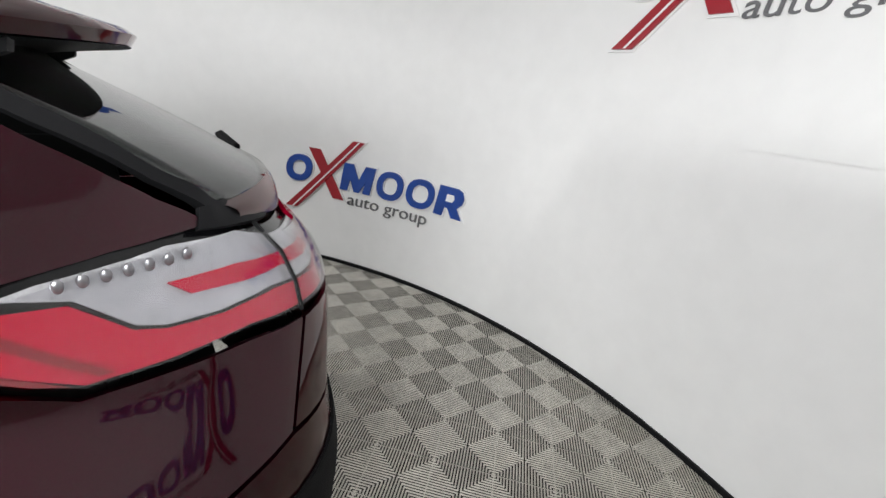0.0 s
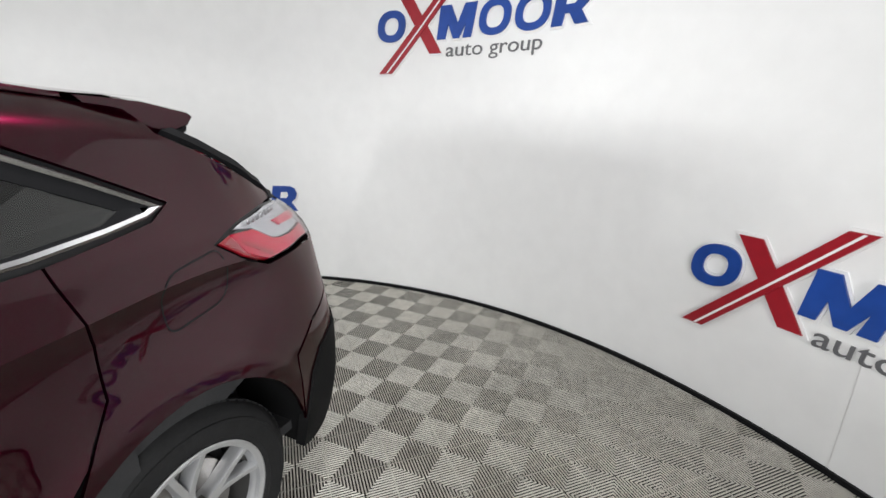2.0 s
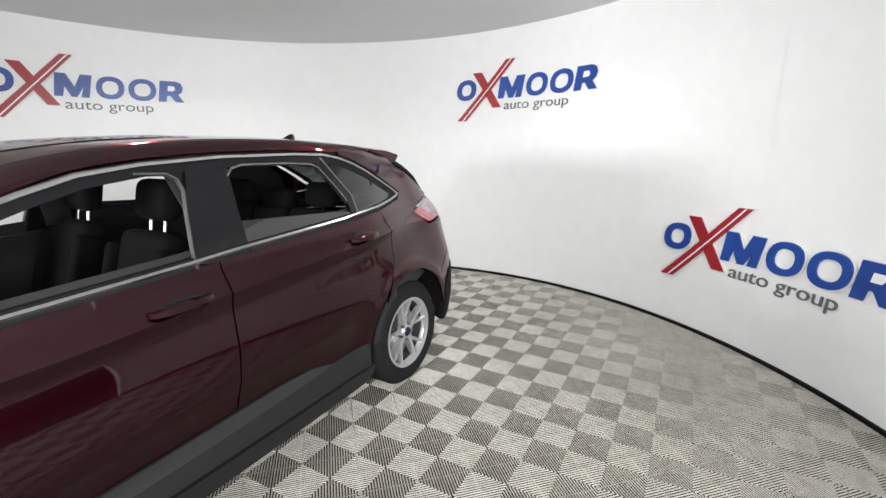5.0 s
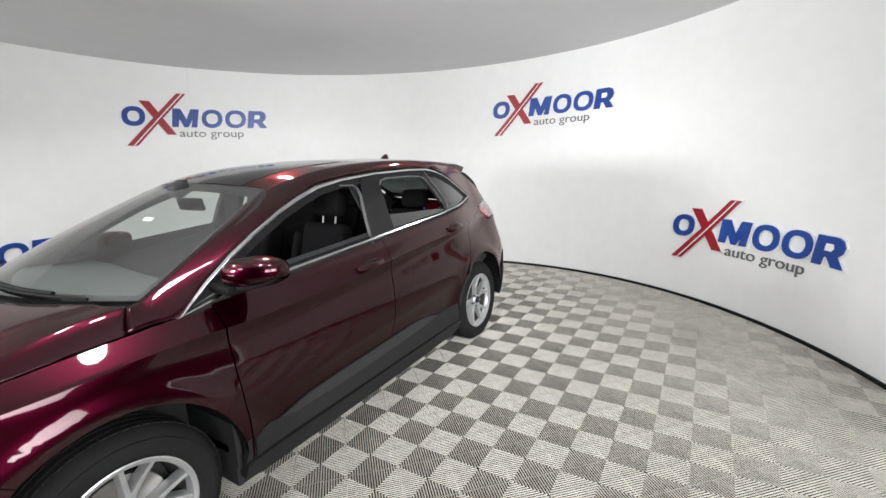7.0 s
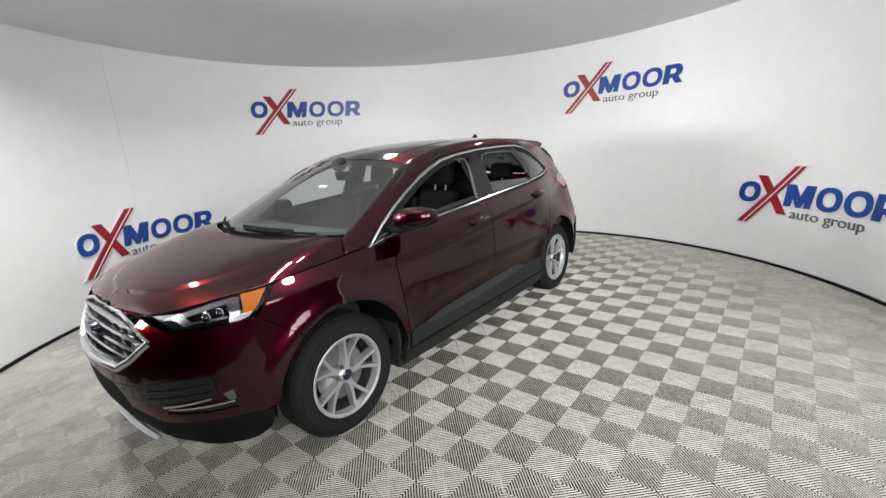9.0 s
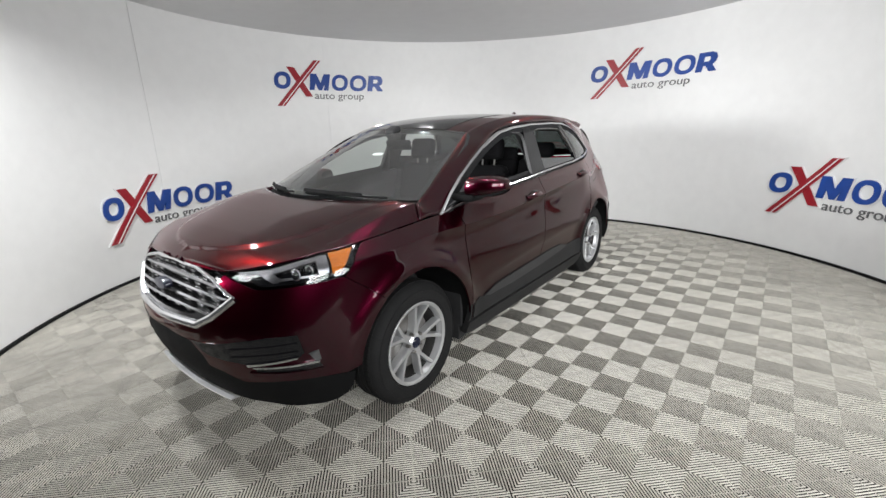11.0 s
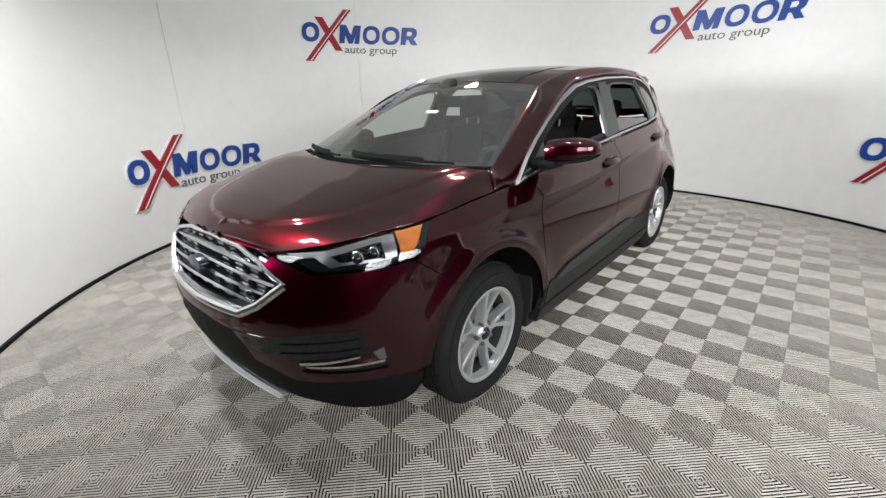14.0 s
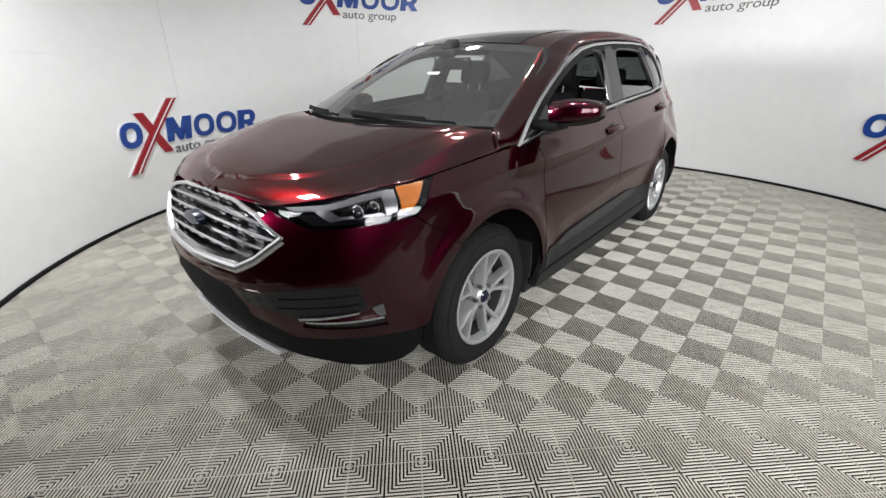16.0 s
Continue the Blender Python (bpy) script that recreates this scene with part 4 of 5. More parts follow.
part("rear_bumper", both_sides(shrunk(rear_bumper, 0.002)), PAINT, car, "burgundy rear bumper")
part("rear_diffuser", both_sides(rear([("x", -1.866, 0.43), ("x", -1.90, 0.50), ("x", -1.95, 0.59), ("x", -2.03, 0.67), ("x", -2.17, 0.70), ("y", 0.5, 0.70), ("y", 0.0, 0.70), ("y", 0.0, 0.25), ("y", 0.5, 0.25), ("x", -2.15, 0.25), ("x", -1.95, 0.27), ("x", -1.866, 0.30)]), out=0.008, thick=0.04), BLACK, car, "black plastic lower rear bumper")
gate = rear([("x", -2.205, 0.848), ("x", -2.245, 1.062), ("y", 0.45, 1.064), ("y", 0.0, 1.062), ("y", 0.0, 0.80), ("y", 0.52, 0.81)])
tailgate = part("tailgate", both_sides(shrunk(gate, 0.002)), PAINT, car, "burgundy tailgate with a tinted window")
part("light_bar", both_sides(rear([("y", 0.29, 1.065), ("y", 0.29, 1.195), ("y", 0.0, 1.185), ("y", 0.0, 1.065)])), RED, tailgate)
BACK = [(-2.098, 1.283), (-2.00, 1.355), (-1.92, 1.410), (-1.82, 1.465), (-1.70, 1.522)]
rows = []
for i in range(17):
    x, z = BACK[0]
    t = i / 16
    x, z = curve(t, [(k / 4, p[0]) for k, p in enumerate(BACK)]), curve(t, [(k / 4, p[1]) for k, p in enumerate(BACK)])
    e = body(find("x", x, z), z)
    bow = 0.055 + 0.14 * (1 - t) ** 1.5
    rows.append([(e.x - bow * (1 - v * v), v * e.y, e.z) for v in (k / 12 - 1 for k in range(25))])
bm = grid_surface(rows)
rear_glass = part("rear_window", bm, TINT, tailgate, "dark tinted rear window", weld=True)
gm = rear_glass.modifiers.new("thick", "SOLIDIFY")
gm.thickness, gm.offset = 0.005, -1
for flip in (False, True):
    bm = patch(rear([("x", -2.086, 1.274), ("x", -1.985, 1.343), ("x", -1.840, 1.430), ("x", -1.665, 1.519), ("x", -1.71, 1.526), ("x", -1.86, 1.446), ("x", -2.01, 1.350), ("x", -2.112, 1.276)]), out=0.005, thick=0.02)
    part("gate_edge", mirrored(bm) if flip else bm, TRIM_BLACK, tailgate)
under = []
for k in range(25):
    p = Vector(rows[0][k])
    z = curve(abs(p.y), [(0.0, 1.190), (0.30, 1.210), (0.42, 1.226), (0.55, 1.250), (0.66, 1.268)])
    q = body(find("r", abs(p.y), z), z, 0.001) if abs(p.y) > 0.01 else body(END, z, 0.001)
    q = Vector((q.x, math.copysign(q.y, p.y), q.z))
    under.append([tuple(p + (q - p) * t + Vector((-0.012, 0, 0.004)) * (4 * t * (1 - t))) for t in (0, 0.25, 0.5, 0.75, 1)])
part("gate_ledge", grid_surface(under), PAINT, tailgate, weld=True)
wip = [Vector((-2.245 + 0.05 * y, y - 0.02, 1.290 + 0.05 * y)) for y in (0.0, 0.15, 0.30, 0.40)]
part("rear_wiper", joined(tube([(p.x, -p.y, p.z) for p in wip], 0.009), tube([(p.x - 0.012, -p.y, p.z + 0.004) for p in wip[1:]], 0.012)), BLACK, tailgate)
for flip in (False, True):
    mk = (lambda b: mirrored(b)) if flip else (lambda b: b)
    lamp = part("tail_lamp", mk(patch(rear(TAILLAMP), out=-0.030, thick=0.012)), GLOSS, car, "red and clear wrap-round tail lamp")
    part("lens", mk(patch(shrunk(rear(TAILLAMP), 0.010), out=0.004, thick=0.003)), LENS, lamp).visible_shadow = False
    part("clear_section", mk(patch(rear([("x", -1.795, 1.192), ("x", -1.841, 1.206), ("x", -2.004, 1.236), ("x", -2.13, 1.236), ("y", 0.56, 1.212), ("y", 0.33, 1.188), ("y", 0.33, 1.118), ("y", 0.50, 1.125), ("x", -2.186, 1.135), ("x", -2.085, 1.121), ("x", -1.996, 1.122), ("x", -1.955, 1.131), ("x", -1.881, 1.178)]), out=-0.014, thick=0.01)), LAMPWHITE, lamp, "clear ribbed lamp section")
    part("red_section", mk(patch(rear([("x", -1.765, 1.180), ("x", -1.875, 1.176), ("x", -1.95, 1.129), ("x", -1.996, 1.120), ("x", -2.085, 1.119), ("x", -2.186, 1.132), ("y", 0.50, 1.122), ("y", 0.33, 1.116), ("y", 0.33, 1.076), ("y", 0.50, 1.082), ("x", -2.133, 1.089), ("x", -1.99, 1.079), ("x", -1.89, 1.071), ("x", -1.80, 1.112)]), out=-0.006, thick=0.01)), RED, lamp, "red lamp section")
    part("smoked_tip", mk(patch(rear([("x", -1.708, 1.166), ("x", -1.762, 1.180), ("x", -1.795, 1.112), ("x", -1.875, 1.072), ("x", -1.83, 1.088), ("x", -1.778, 1.112)]), out=-0.008, thick=0.01)), DARKRED, lamp)
    part("lamp_rib", mk(patch(rear([("x", -1.79, 1.148), ("x", -1.905, 1.082), ("x", -1.925, 1.082), ("x", -1.80, 1.158)]), out=-0.004, thick=0.008)), DARKRED, lamp)
    part("lamp_seam", mk(patch(rear([("x", -2.160, 1.244), ("x", -2.236, 1.078), ("x", -2.239, 1.078), ("x", -2.163, 1.244)]), out=0.0045, thick=0.008)), TRIM_BLACK, lamp)
    part("lamp_cap", mk(patch(rear([("x", -2.05, 1.258), ("x", -2.055, 1.292), ("x", -2.10, 1.290), ("y", 0.50, 1.292), ("y", 0.42, 1.262), ("y", 0.48, 1.236), ("x", -2.13, 1.250)]), out=0.006, thick=0.012, du=0.03, dz=0.02)), TRIM_BLACK, lamp)
    for k in range(7):
        xt = -1.865 - 0.028 * k
        zt = 1.204 + 0.0030 * k
        c = body(find("x", xt, zt), zt, -0.004)
        bm = bmesh.new()
        bmesh.ops.create_uvsphere(bm, u_segments=12, v_segments=8, radius=1.0, matrix=Matrix.Translation((c.x, -c.y if flip else c.y, c.z)) @ Matrix.Diagonal((0.008, 0.004, 0.012, 1)))
        part("lamp_tooth", bm, SILVERLAMP, lamp, weld=True)
    part("red_bar", mk(patch(rear([("x", -2.001, 1.184), ("x", -2.113, 1.190), ("x", -2.206, 1.186), ("y", 0.50, 1.178), ("y", 0.33, 1.168), ("y", 0.33, 1.146), ("y", 0.50, 1.156), ("x", -2.206, 1.165), ("x", -2.12, 1.159), ("x", -2.037, 1.160)]), out=-0.006, thick=0.008)), RED, lamp)

# ---- door furniture ----
def side_place(x, z, out, flip):
    p = body(sx(x), z, out)
    return Vector((p.x, p.y * flip, p.z))


for flip, fd, rd, qp in ((1, doors[0], rear_doors[0], quarters[0]), (-1, doors[1], rear_doors[1], quarters[1])):
    for parent, x0, x1, z0 in ((fd, 0.17, -0.06, 1.045), (rd, -0.86, -1.09, 1.120)):
        mid = (x0 + x1) / 2
        # cup and grip
        bm = bmesh.new()
        bmesh.ops.create_uvsphere(bm, u_segments=20, v_segments=10, radius=1.0, matrix=Matrix.Translation(side_place(mid, z0 - 0.004, -0.004, flip)) @ pose(0, 0, 0, 0, 4, 0) @ Matrix.Diagonal((0.085, 0.010, 0.034, 1)))
        part("handle_cup", bm, GLOSS, parent)
        rows = []
        for k in range(13):
            t = k / 12
            x = x0 + (x1 - x0) * t
            out = 0.012 + 0.030 * math.sin(math.pi * min(1, max(0, t))) ** 0.5
            h = 0.012 + 0.006 * math.sin(math.pi * t)
            z = z0 + 0.012 * (t - 0.5)
            rows.append([side_place(x, z + dz, o, flip) for dz, o in ((h, out - 0.012), (h * 0.6, out), (-h * 0.6, out), (-h, out - 0.012), (0, out - 0.018), (h, out - 0.012))])
        bm = grid_surface(rows)
        bmesh.ops.holes_fill(bm, edges=bm.edges)
        part("handle", bm, PAINT, parent, weld=True)
    # mirror; the far one is folded back
    rows, low = [], []
    for k in range(15):
        t = k / 14                                   # from the door outwards
        y = 0.915 + 0.225 * t
        r = math.sin(math.pi * min(0.972, 0.27 + 0.70 * t)) ** 0.38
        cx, cz = 0.865 - 0.045 * t, 1.196 + 0.016 * t
        ring = []
        for j in range(28):
            a = 2 * math.pi * j / 28
            c, s2 = math.cos(a), math.sin(a)
            px = (0.105 if c > 0 else 0.060) * r * math.copysign(abs(c) ** 0.55, c)
            pz = (0.068 if s2 > 0 else 0.052) * r * math.copysign(abs(s2) ** (0.75 if s2 > 0 else 0.4), s2)
            ring.append((cx + px, y, cz + pz))
        rows.append(ring + ring[:1])
        low.append([(cx + px_, y, cz - 0.054 * r - dz) for px_, dz in ((0.085 * r, -0.016), (0.09 * r, 0.004), (0.0, 0.012), (-0.05 * r, 0.006), (-0.055 * r, -0.016))])
    turn = Matrix.Diagonal((1, flip, 1, 1))
    if flip < 0:
        turn = Matrix.Translation((-0.12, 0.03, -0.03)) @ turn @ Matrix.Translation((0.86, 0.93, 0)) @ Matrix.Rotation(radians(72), 4, "Z") @ Matrix.Translation((-0.86, -0.93, 0))
    bm = grid_surface(rows)
    bmesh.ops.remove_doubles(bm, verts=bm.verts, dist=1e-4)
    bmesh.ops.holes_fill(bm, edges=bm.edges)
    mirror = part("door_mirror", moved(bm, turn), PAINT, fd, "burgundy door mirror on a black foot", weld=True, smooth=60)
    part("mirror_underside", moved(grid_surface(low), turn), BLACK, mirror, "black lower shell")
    glass_ring = [(0.80 - 0.045 * 0.5 + 0.004, 1.03 + 0.085 * math.copysign(abs(math.cos(a)) ** 0.6, math.cos(a)), 1.205 + 0.045 * math.copysign(abs(math.sin(a)) ** 0.6, math.sin(a))) for a in (2 * math.pi * k / 28 for k in range(28))]
    bm = bmesh.new()
    bm.faces.new([bm.verts.new(p) for p in glass_ring])
    part("mirror_glass", moved(bm, turn @ Matrix.Translation((-0.008, 0, 0))), CHROME, mirror)
    part("mirror_foot", moved(box(0.82, 0.97, 0.80, 0.97, 1.118, 1.160, 0.014), Matrix.Diagonal((1, flip, 1, 1))), BLACK, fd, weld=True)
    # filler flap
    if flip == 1:
        ring = [(-1.565 + 0.125 * math.copysign(abs(math.cos(a)) ** 0.5, math.cos(a)), 1.072 - 0.30 * 0.0 + 0.078 * math.copysign(abs(math.sin(a)) ** 0.5, math.sin(a)) - 0.22 * 0.125 * math.cos(a)) for a in (2 * math.pi * k / 32 for k in range(32))]
        out_r, in_r = on_side(ring), shrunk(on_side(ring), 0.005)
        bm = grid_surface([[body(*p, 0.0012), body(*q, 0.0012)] for p, q in zip(out_r + out_r[:1], in_r + in_r[:1])])
        part("filler_flap_joint", bm, TRIM_BLACK, qp)

# ---- wheels ----
def wheel(x, flip, phase):
    """A wheel with its tyre, five forked spokes, disc and cap; its outer face looks along +y before the flip."""
    profile = [(0.221, 0.012), (0.225, 0.026), (0.240, 0.032), (0.246, 0.030), (0.238, 0.018), (0.226, 0.004), (0.220, -0.02)]
    bm = lathe(profile, 64)
    root = part("wheel", bm, ALLOY, car, "silver alloy wheel with forked spokes", weld=True)
    tyre = [(0.240, 0.020), (0.255, 0.033), (0.262, 0.034), (0.264, 0.037), (0.270, 0.037), (0.300, 0.041), (0.318, 0.039), (0.320, 0.042), (0.326, 0.041), (0.328, 0.036), (0.340, 0.031), (0.358, 0.018), (0.370, 0.000), (0.3755, -0.02)]
    for c in (-0.035, -0.078, -0.121):
        tyre += [(0.3755, c + 0.006), (0.368, c + 0.004), (0.368, c - 0.004), (0.3755, c - 0.006)]
    tyre += [(0.3755, -0.14), (0.370, -0.16), (0.355, -0.18), (0.30, -0.20), (0.24, -0.18)]
    tyre = [(r - 0.012 * max(0.0, min(1.0, (r - 0.27) / 0.09)), y) for r, y in tyre]
    tb = lathe(tyre, 96)
    part("tyre", tb, RUBBER, root, "black road tyre", weld=True)
    blocks = []
    for k in range(66):
        for a, y0, y1 in ((0.0, -0.030, -0.004), (0.5, -0.150, -0.126)):
            ang = (k + a) * 2 * math.pi / 66
            blocks.append(moved(box(0.345, 0.3643, y0, y1, -0.013, 0.013), Matrix.Rotation(ang, 4, "Y")))
    tagged(part("tread", joined(*blocks), RUBBER, root, smooth=0), kind="stuff")
    part("barrel", lathe([(0.2195, -0.018), (0.212, -0.05), (0.205, -0.10), (0.222, -0.185), (0.235, -0.19)], 48), SHADED_BARREL, root, weld=True)
    part("brake_disc", lathe([(0.06, -0.05), (0.165, -0.05), (0.165, -0.075), (0.06, -0.075)], 48), STEEL, root, weld=True)
    part("back_plate", lathe([(0.02, -0.10), (0.20, -0.105)], 32), LINER, root)
    for k in range(5):
        a0 = radians(phase + 72 * k)
        out_dir, n = Vector((math.cos(a0), 0, math.sin(a0))), Vector((-math.sin(a0), 0, math.cos(a0)))
        prongs = []
        for side in (-1, 1):
            rows = []
            for i in range(11):
                t = i / 10
                r = 0.035 + 0.197 * t
                w = 0.0142 - 0.0022 * t
                yy = -0.002 + 0.024 * t ** 1.3 - 0.006 * math.sin(math.pi * t)
                c = out_dir * r * (1 - 0.03 * t) + n * side * (0.008 + 0.049 * max(0.0, (t - 0.34) / 0.66))
                rows.append([tuple(c + n * u + Vector((0, yy + d, 0))) for u, d in ((-w * 1.1, -0.050), (-w, -0.008), (-w * 0.72, 0.0), (0.0, 0.001), (w * 0.72, 0.0), (w, -0.008), (w * 1.1, -0.050))])
            prongs.append(grid_surface(rows))
        web = [[tuple(out_dir * r + n * u + Vector((0, y, 0))) for u in (-h, 0, h)] for r, h, y in ((0.03, 0.015, -0.006), (0.075, 0.014, -0.010), (0.105, 0.018, -0.014), (0.125, 0.020, -0.05))]
        prongs.append(grid_surface(web))
        part("spoke", joined(*prongs), ALLOY, root, weld=True)
        ang = a0 + radians(36)
        nut = lathe([(0.0001, 0.008), (0.009, 0.006), (0.012, -0.02)], 6)
        part("wheel_nut", moved(nut, Matrix.Translation((0.057 * math.cos(ang), 0.006, 0.057 * math.sin(ang)))), STEEL, root, weld=True)
    part("hub", lathe([(0.034, 0.010), (0.045, 0.004), (0.056, -0.008), (0.062, -0.04)], 40), ALLOY, root, weld=True)
    part("centre_cap", lathe([(0.0001, 0.020), (0.026, 0.018), (0.033, 0.012), (0.034, 0.0)], 32), BADGE, root, "dark centre cap", weld=True)
    root.matrix_local = pose(x, 0.878 * flip, WZ - 0.0115, 0, 0, 0 if flip == 1 else 180)
    return root


for wx in (FA, RA):
    for wf in (1, -1):
        wheel(wx, wf, 33 if wx > 0 else 16)
        # dark arch lining, and the body edge turned in round the arch
        pts = arc_points(0, 0, AR + 0.010, -4, 188, 36)
        bm = grid_surface([[(wx + px, wf * 0.93 if abs(px) < 9 else 0, WZ + pz), (wx + px, wf * 0.55, WZ + pz)] for px, pz in pts])
        for v in bm.verts:
            if abs(v.co.y) > 0.9:
                v.co.y = wf * (side_y(v.co.x, max(0.25, v.co.z)) - 0.012)
        part("arch_lining", bm, BLACK, car)
for b in ((-1.0, 1.0, -0.88, 0.88, 0.20, 0.30), (1.0, 2.05, -0.5, 0.5, 0.24, 0.34), (-2.2, -1.0, -0.58, 0.58, 0.24, 0.34), (1.02, 1.9, -0.56, 0.56, 0.34, 0.9), (-1.86, -1.0, -0.56, 0.56, 0.34, 0.75), (0.97, 1.0, -0.9, 0.9, 0.3, 0.95), (-1.0, -0.97, -0.9, 0.9, 0.3, 0.75)):
    part("underbody_panel", box(*b), LINER, car, smooth=0)


# ---- cabin ----
def cushion(sx_, sy_, sz_, m, puff=0.03):
    return moved(box(-sx_ / 2, sx_ / 2, -sy_ / 2, sy_ / 2, -sz_ / 2, sz_ / 2, puff, 3), m)


def seat(x, y, name="front_seat", z=0.60):
    root = part(name, cushion(0.52, 0.50, 0.16, pose(x, y, z, 0, -6, 0), 0.05), CLOTH, car, "black cloth seat")
    part("backrest", joined(cushion(0.13, 0.40, 0.62, pose(x - 0.30, y, z + 0.34, 0, -16, 0), 0.05), cushion(0.17, 0.07, 0.52, pose(x - 0.28, y + 0.21, z + 0.32, 0, -16, 0), 0.03), cushion(0.17, 0.07, 0.52, pose(x - 0.28, y - 0.21, z + 0.32, 0, -16, 0), 0.03)), CLOTH, root)
    rest = part("headrest", cushion(0.10, 0.27, 0.19, pose(x - 0.415, y, z + 0.78, 0, -12, 0), 0.045), CLOTH, root)
    for dy in (0.06, -0.06):
        part("headrest_post", tube([(x - 0.385, y + dy, z + 0.60), (x - 0.41, y + dy, z + 0.74)], 0.007), STEEL, root)
    return root


seat(0.22, 0.38)
seat(0.22, -0.38)
bench = part("rear_bench", cushion(0.52, 1.30, 0.16, pose(-0.72, 0, 0.62, 0, -5, 0), 0.05), CLOTH, car, "black cloth rear bench with three headrests")
for y, w in ((0.42, 0.46), (0.0, 0.34), (-0.42, 0.46)):
    part("backrest", cushion(0.14, w, 0.60, pose(-1.05, y, 0.94, 0, -18, 0), 0.05), CLOTH, bench)
    part("headrest", cushion(0.10, 0.26, 0.16, pose(-1.17, y, 1.32 if y else 1.27, 0, -12, 0), 0.045), CLOTH, bench)
# dashboard, wheel, mirror
rows = []
for k in range(15):
    y = -0.78 + 1.56 * k / 14
    b = 0.06 * (1 - (y / 0.78) ** 2)
    rows.append([(1.17 + 3 * b, y * 0.97, 1.115), (1.02 + 2 * b, y, 1.105), (0.82 + b, y, 1.085), (0.70 + b, y, 1.03), (0.66 + b, y, 0.95), (0.72 + b, y, 0.80), (0.80 + b, y, 0.55)])
part("dashboard", grid_surface(rows), DASH, car, "dark plastic dashboard", weld=True)
ring = [(0.52 + 0.185 * math.sin(a) * 0.38, 0.38 + 0.185 * math.cos(a), 0.985 + 0.185 * math.sin(a) * 0.92) for a in (2 * math.pi * k / 40 for k in range(41))]
steer = part("steering_wheel", tube(ring, 0.015, 10), LINER, car)
part("spoke", joined(tube([(0.52, 0.20, 0.985), (0.535, 0.38, 0.98), (0.52, 0.56, 0.985)], 0.016), tube([(0.54, 0.38, 0.97), (0.47, 0.38, 0.82)], 0.018), cushion(0.05, 0.16, 0.14, pose(0.54, 0.38, 0.97, 0, -20, 0), 0.02)), LINER, steer)
part("rear_view_mirror", cushion(0.03, 0.25, 0.075, pose(0.55, 0.0, 1.44, 0, 12, 0), 0.012), GLOSS, car)
part("paper_tag", moved(box(-0.001, 0.001, -0.05, 0.05, -0.014, 0.014), pose(0.80, 0.02, 1.385, 0, -55, 0)), SIGN_WHITE, screen, "white paper tag behind the windscreen")
part("mirror_mount", cushion(0.10, 0.10, 0.08, pose(0.60, 0.0, 1.535, 0, 30, 0), 0.02), LINER, car)
# floor and inner sides
part("cabin_floor", box(-1.9, 1.0, -0.84, 0.84, 0.36, 0.40), LINER, car, smooth=0)
panel("door_trim", [(0.96, 0.42), (0.96, 1.05), (0.5, 1.115), (0.0, 1.15), (-0.26, 1.17), (-0.86, 1.205), (-1.2, 1.235), (-1.3, 1.2), (-1.3, 0.42)], LINER, out=-0.065, thick=0.01)
panel("pillar_trim", [(-1.27, 1.23), (-1.5, 1.26), (-1.6, 1.31), (-1.38, 1.43), (-1.0, 1.58), (-1.55, 1.52), (-1.72, 1.40), (-1.80, 1.28), (-1.72, 1.2)], LINER, out=-0.05, thick=0.01)
panel("cargo_trim", [(-1.3, 0.6), (-1.3, 1.2), (-1.9, 1.25), (-1.95, 0.8)], LINER, out=-0.09, thick=0.01)
strip("pillar_lining", [(-0.21, 1.18), (-0.17, 1.38), (-0.13, 1.56)], 0.13, LINER, out=-0.05, thick=0.01)
strip("screen_pillar_lining", [(1.05, 1.13), (0.72, 1.36), (0.50, 1.49), (0.30, 1.565)], 0.04, LINER, out=-0.05, thick=0.008)
# cowl and wipers
part("cowl", grid_surface([[(x + 0.22 * (1 - v * v) + dx, v * 0.79, 1.135 + dz + 0.012 * (1 - v * v)) for v in (k / 10 - 1 for k in range(21))] for x, dx, dz in ((1.225, 0.06, -0.03), (1.225, 0.0, -0.012), (1.225, -0.05, 0.012))]), BLACK, car, weld=True)
for y0, y1 in ((0.62, -0.02), (-0.10, -0.68)):
    pts = []
    for k in range(9):
        y = y0 + (y1 - y0) * k / 8
        v = y / 0.80
        pts.append((1.225 + 0.245 * (1 - v * v) - 0.03 * k / 8, y, 1.162 + 0.016 * (1 - v * v) + 0.010 * k / 8))
    part("wiper", joined(tube(pts, 0.007, 6), tube([(x - 0.008, y, z + 0.010) for x, y, z in pts[2:]], 0.009, 6)), BLACK, car)

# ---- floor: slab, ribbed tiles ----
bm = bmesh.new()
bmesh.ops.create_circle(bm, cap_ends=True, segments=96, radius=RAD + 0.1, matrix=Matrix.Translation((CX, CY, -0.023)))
tagged(part("ground", joined(box(-30, 30, -30, 30, -0.12, -0.03), bm), SLAB, smooth=0), "concrete slab under the floor tiles, coloured dark for the shade in their gaps", "ground", kind="structure")

HALF = 0.1965                                # half the diagonal of a tile
PITCH = HALF * math.sqrt(2)
TX, TY = 1.916, 1.282                       # the middle of one tile
RINGS, RIB, CAP, SEAM = 10, 0.0073, 0.0040, 0.0024


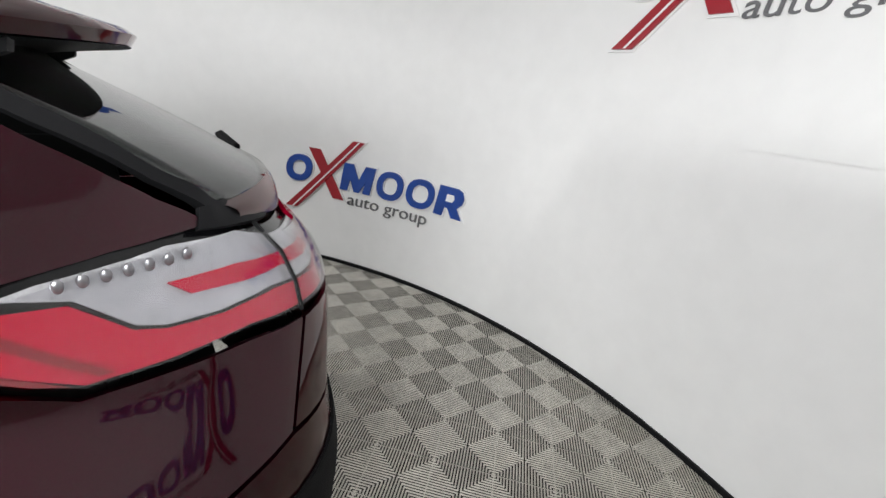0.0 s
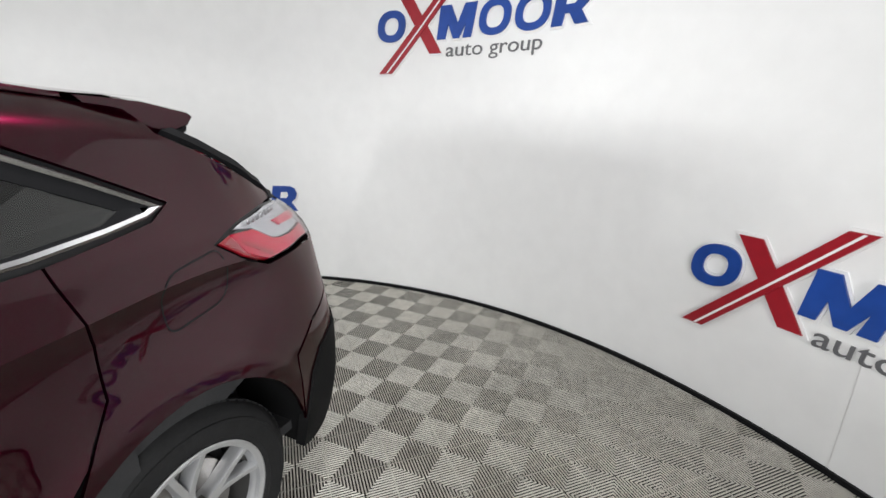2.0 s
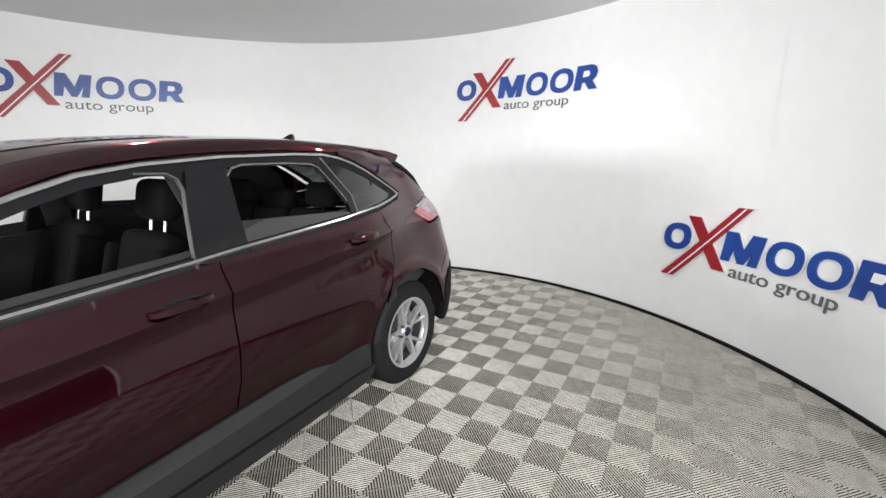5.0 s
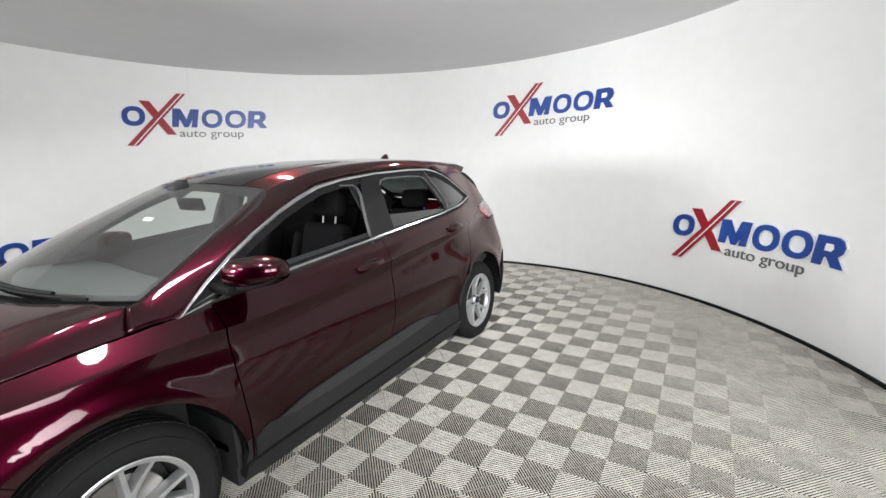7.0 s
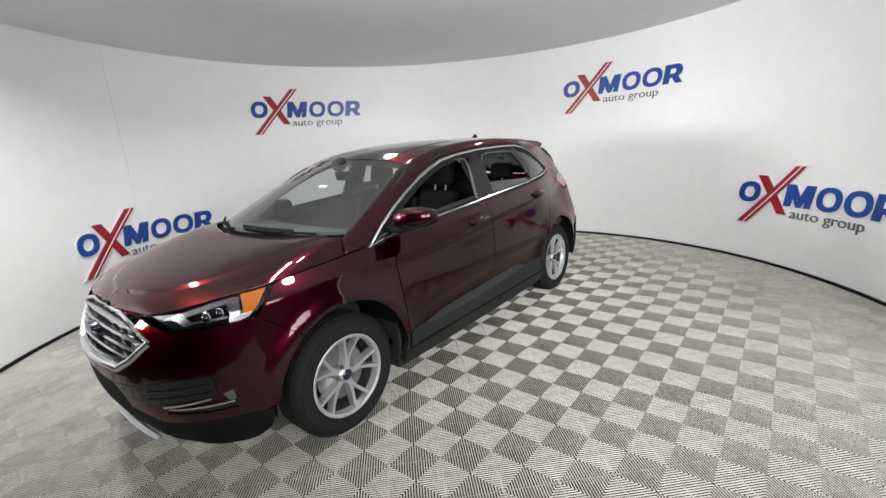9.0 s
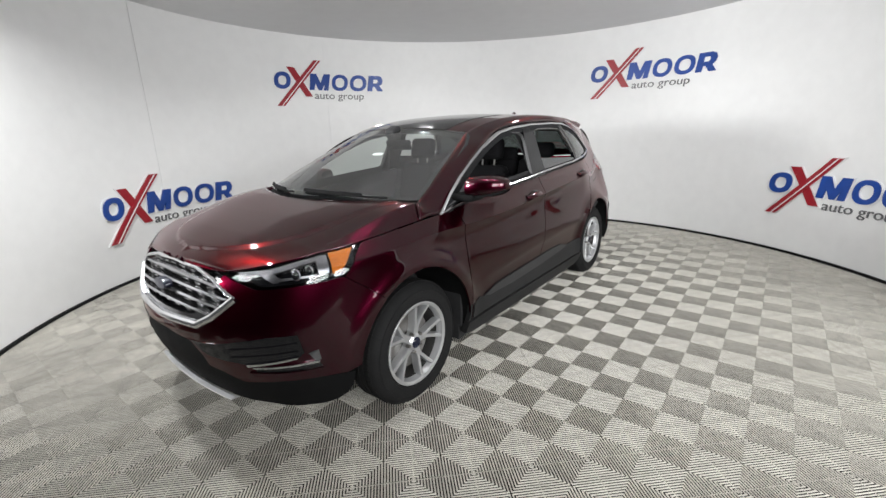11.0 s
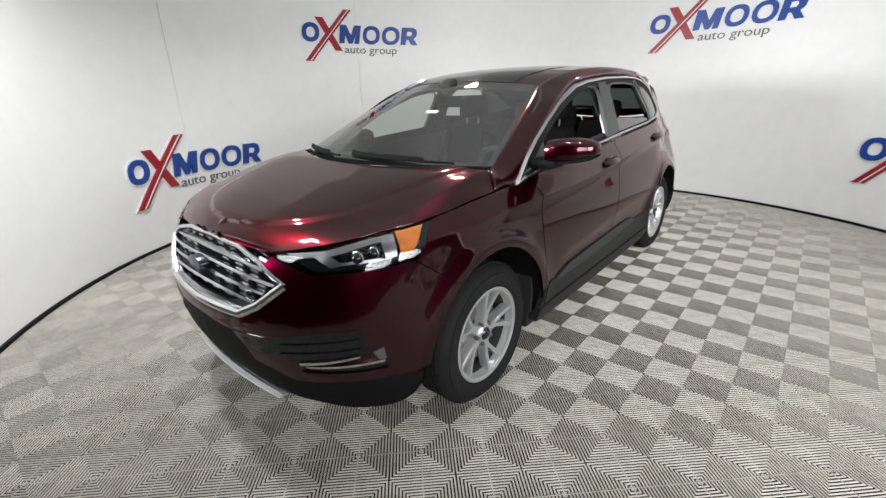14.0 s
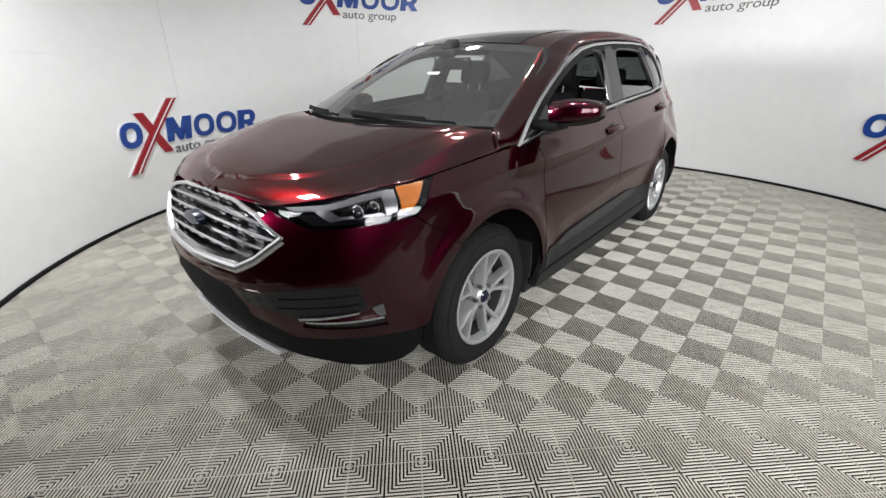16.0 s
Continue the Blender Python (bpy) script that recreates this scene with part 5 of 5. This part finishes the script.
def tile_mesh():
    """A square tile of nested square ribs that lie on two thin bars through its middle, open between; its sides run at 45 degrees."""
    bm = bmesh.new()
    step = PITCH / 2 / RINGS
    for k in range(RINGS):
        m = (k + 0.5) * step
        outline = [(m - RIB / 2 * math.cos(radians(g)), CAP * (math.sin(radians(g)) ** 0.8 - 1)) for g in range(0, 181, 30)]
        for side in range(4):
            turn = Matrix.Rotation(radians(90 * side), 3, "Z")
            for w0, w1 in ((-m, -SEAM), (SEAM, m)):
                ends = [[bm.verts.new(turn @ Vector((h, w * h / m if abs(w) == m else w, z))) for w in (w0, w1)] for h, z in outline]
                for c, d in zip(ends, ends[1:]):
                    bm.faces.new((c[0], d[0], d[1], c[1])).smooth = True
    for p, q in ((1, 0), (0, 1)):
        w, h = SEAM, PITCH / 2
        c = [(p * h + q * w, q * h + p * w), (-p * h + q * w, -q * h + p * w), (-p * h - q * w, -q * h - p * w), (p * h - q * w, q * h - p * w)]
        bm.faces.new([bm.verts.new((x, y, -0.0026)) for x, y in (c if q else c[::-1])])
    bmesh.ops.rotate(bm, verts=bm.verts, cent=(0, 0, 0), matrix=Matrix.Rotation(radians(45), 3, "Z"))
    bm.normal_update()
    return bm


floor = new("floor")
tagged(floor, "grey ribbed interlocking plastic floor tiles in a checker of rib directions", "floor", kind="structure")
tb = tile_mesh()
tile = bpy.data.meshes.new("tile")
tb.to_mesh(tile)
tb.free()
tile.materials.append(TILE)
spots = []
for i in range(-40, 41):
    for j in range(-40, 41):
        if (i + j) % 2 == 0:
            x, y = TX + HALF * i, TY + HALF * j
            r = math.hypot(x - CX, y - CY)
            if r < RAD + HALF or (x > 2.0 and r < RAD + 0.7 and -0.5 < y < 4.2):
                spots.append((x, y, r))
spots.sort(key=lambda p: math.hypot(p[0] - 1.2, p[1] - 1.6))
inside = [p for p in spots if p[2] < RAD - HALF - 0.02 or p[0] > 2.0]
border = [p for p in spots if p not in inside]
rest = bmesh.new()
for n, (x, y, r) in enumerate(inside):
    if n < 300:
        ob = new("tile", tile)
        ob.location = (x, y, 0)
        ob.parent = floor
    else:
        at = len(rest.verts)
        rest.from_mesh(tile)
        rest.verts.ensure_lookup_table()
        bmesh.ops.translate(rest, verts=rest.verts[at:], vec=(x, y, 0))
for x, y, r in border:
    one = bmesh.new()
    one.from_mesh(tile)
    bmesh.ops.translate(one, verts=one.verts, vec=(x, y, 0))
    n = Vector((x - CX, y - CY, 0)).normalized()
    bmesh.ops.bisect_plane(one, geom=one.verts[:] + one.edges[:] + one.faces[:], plane_co=Vector((CX, CY, 0)) + n * (RAD + 0.004), plane_no=n, clear_outer=True)
    rest = joined(rest, one)
tagged(part("far_tiles", rest, TILE, floor, smooth=60), kind="stuff")

# crumbs and grit on the tiles along the wall and before the car
rng = random.Random(7)
crumbs = bmesh.new()
for k in range(150):
    if k % 3:
        az, r = radians(rng.uniform(-24, 150)), RAD - 0.08 - abs(rng.gauss(0, 0.28))
        x, y = CX + r * math.cos(az), CY + r * math.sin(az)
    else:
        x, y = rng.uniform(1.9, 3.2), rng.uniform(-2.2, 2.2)
    size = rng.uniform(0.002, 0.007)
    m = pose(x, y, 0.0012, rng.uniform(0, 40), rng.uniform(0, 40), rng.uniform(0, 360)) @ Matrix.Diagonal((size, size * rng.uniform(0.4, 1), size * 0.5, 1))
    bmesh.ops.create_icosphere(crumbs, subdivisions=1, radius=1.0, matrix=m)
tagged(part("grit", crumbs, GRIT, smooth=0), "scattered pale grit and crumbs on the tiles", "grit", kind="stuff")
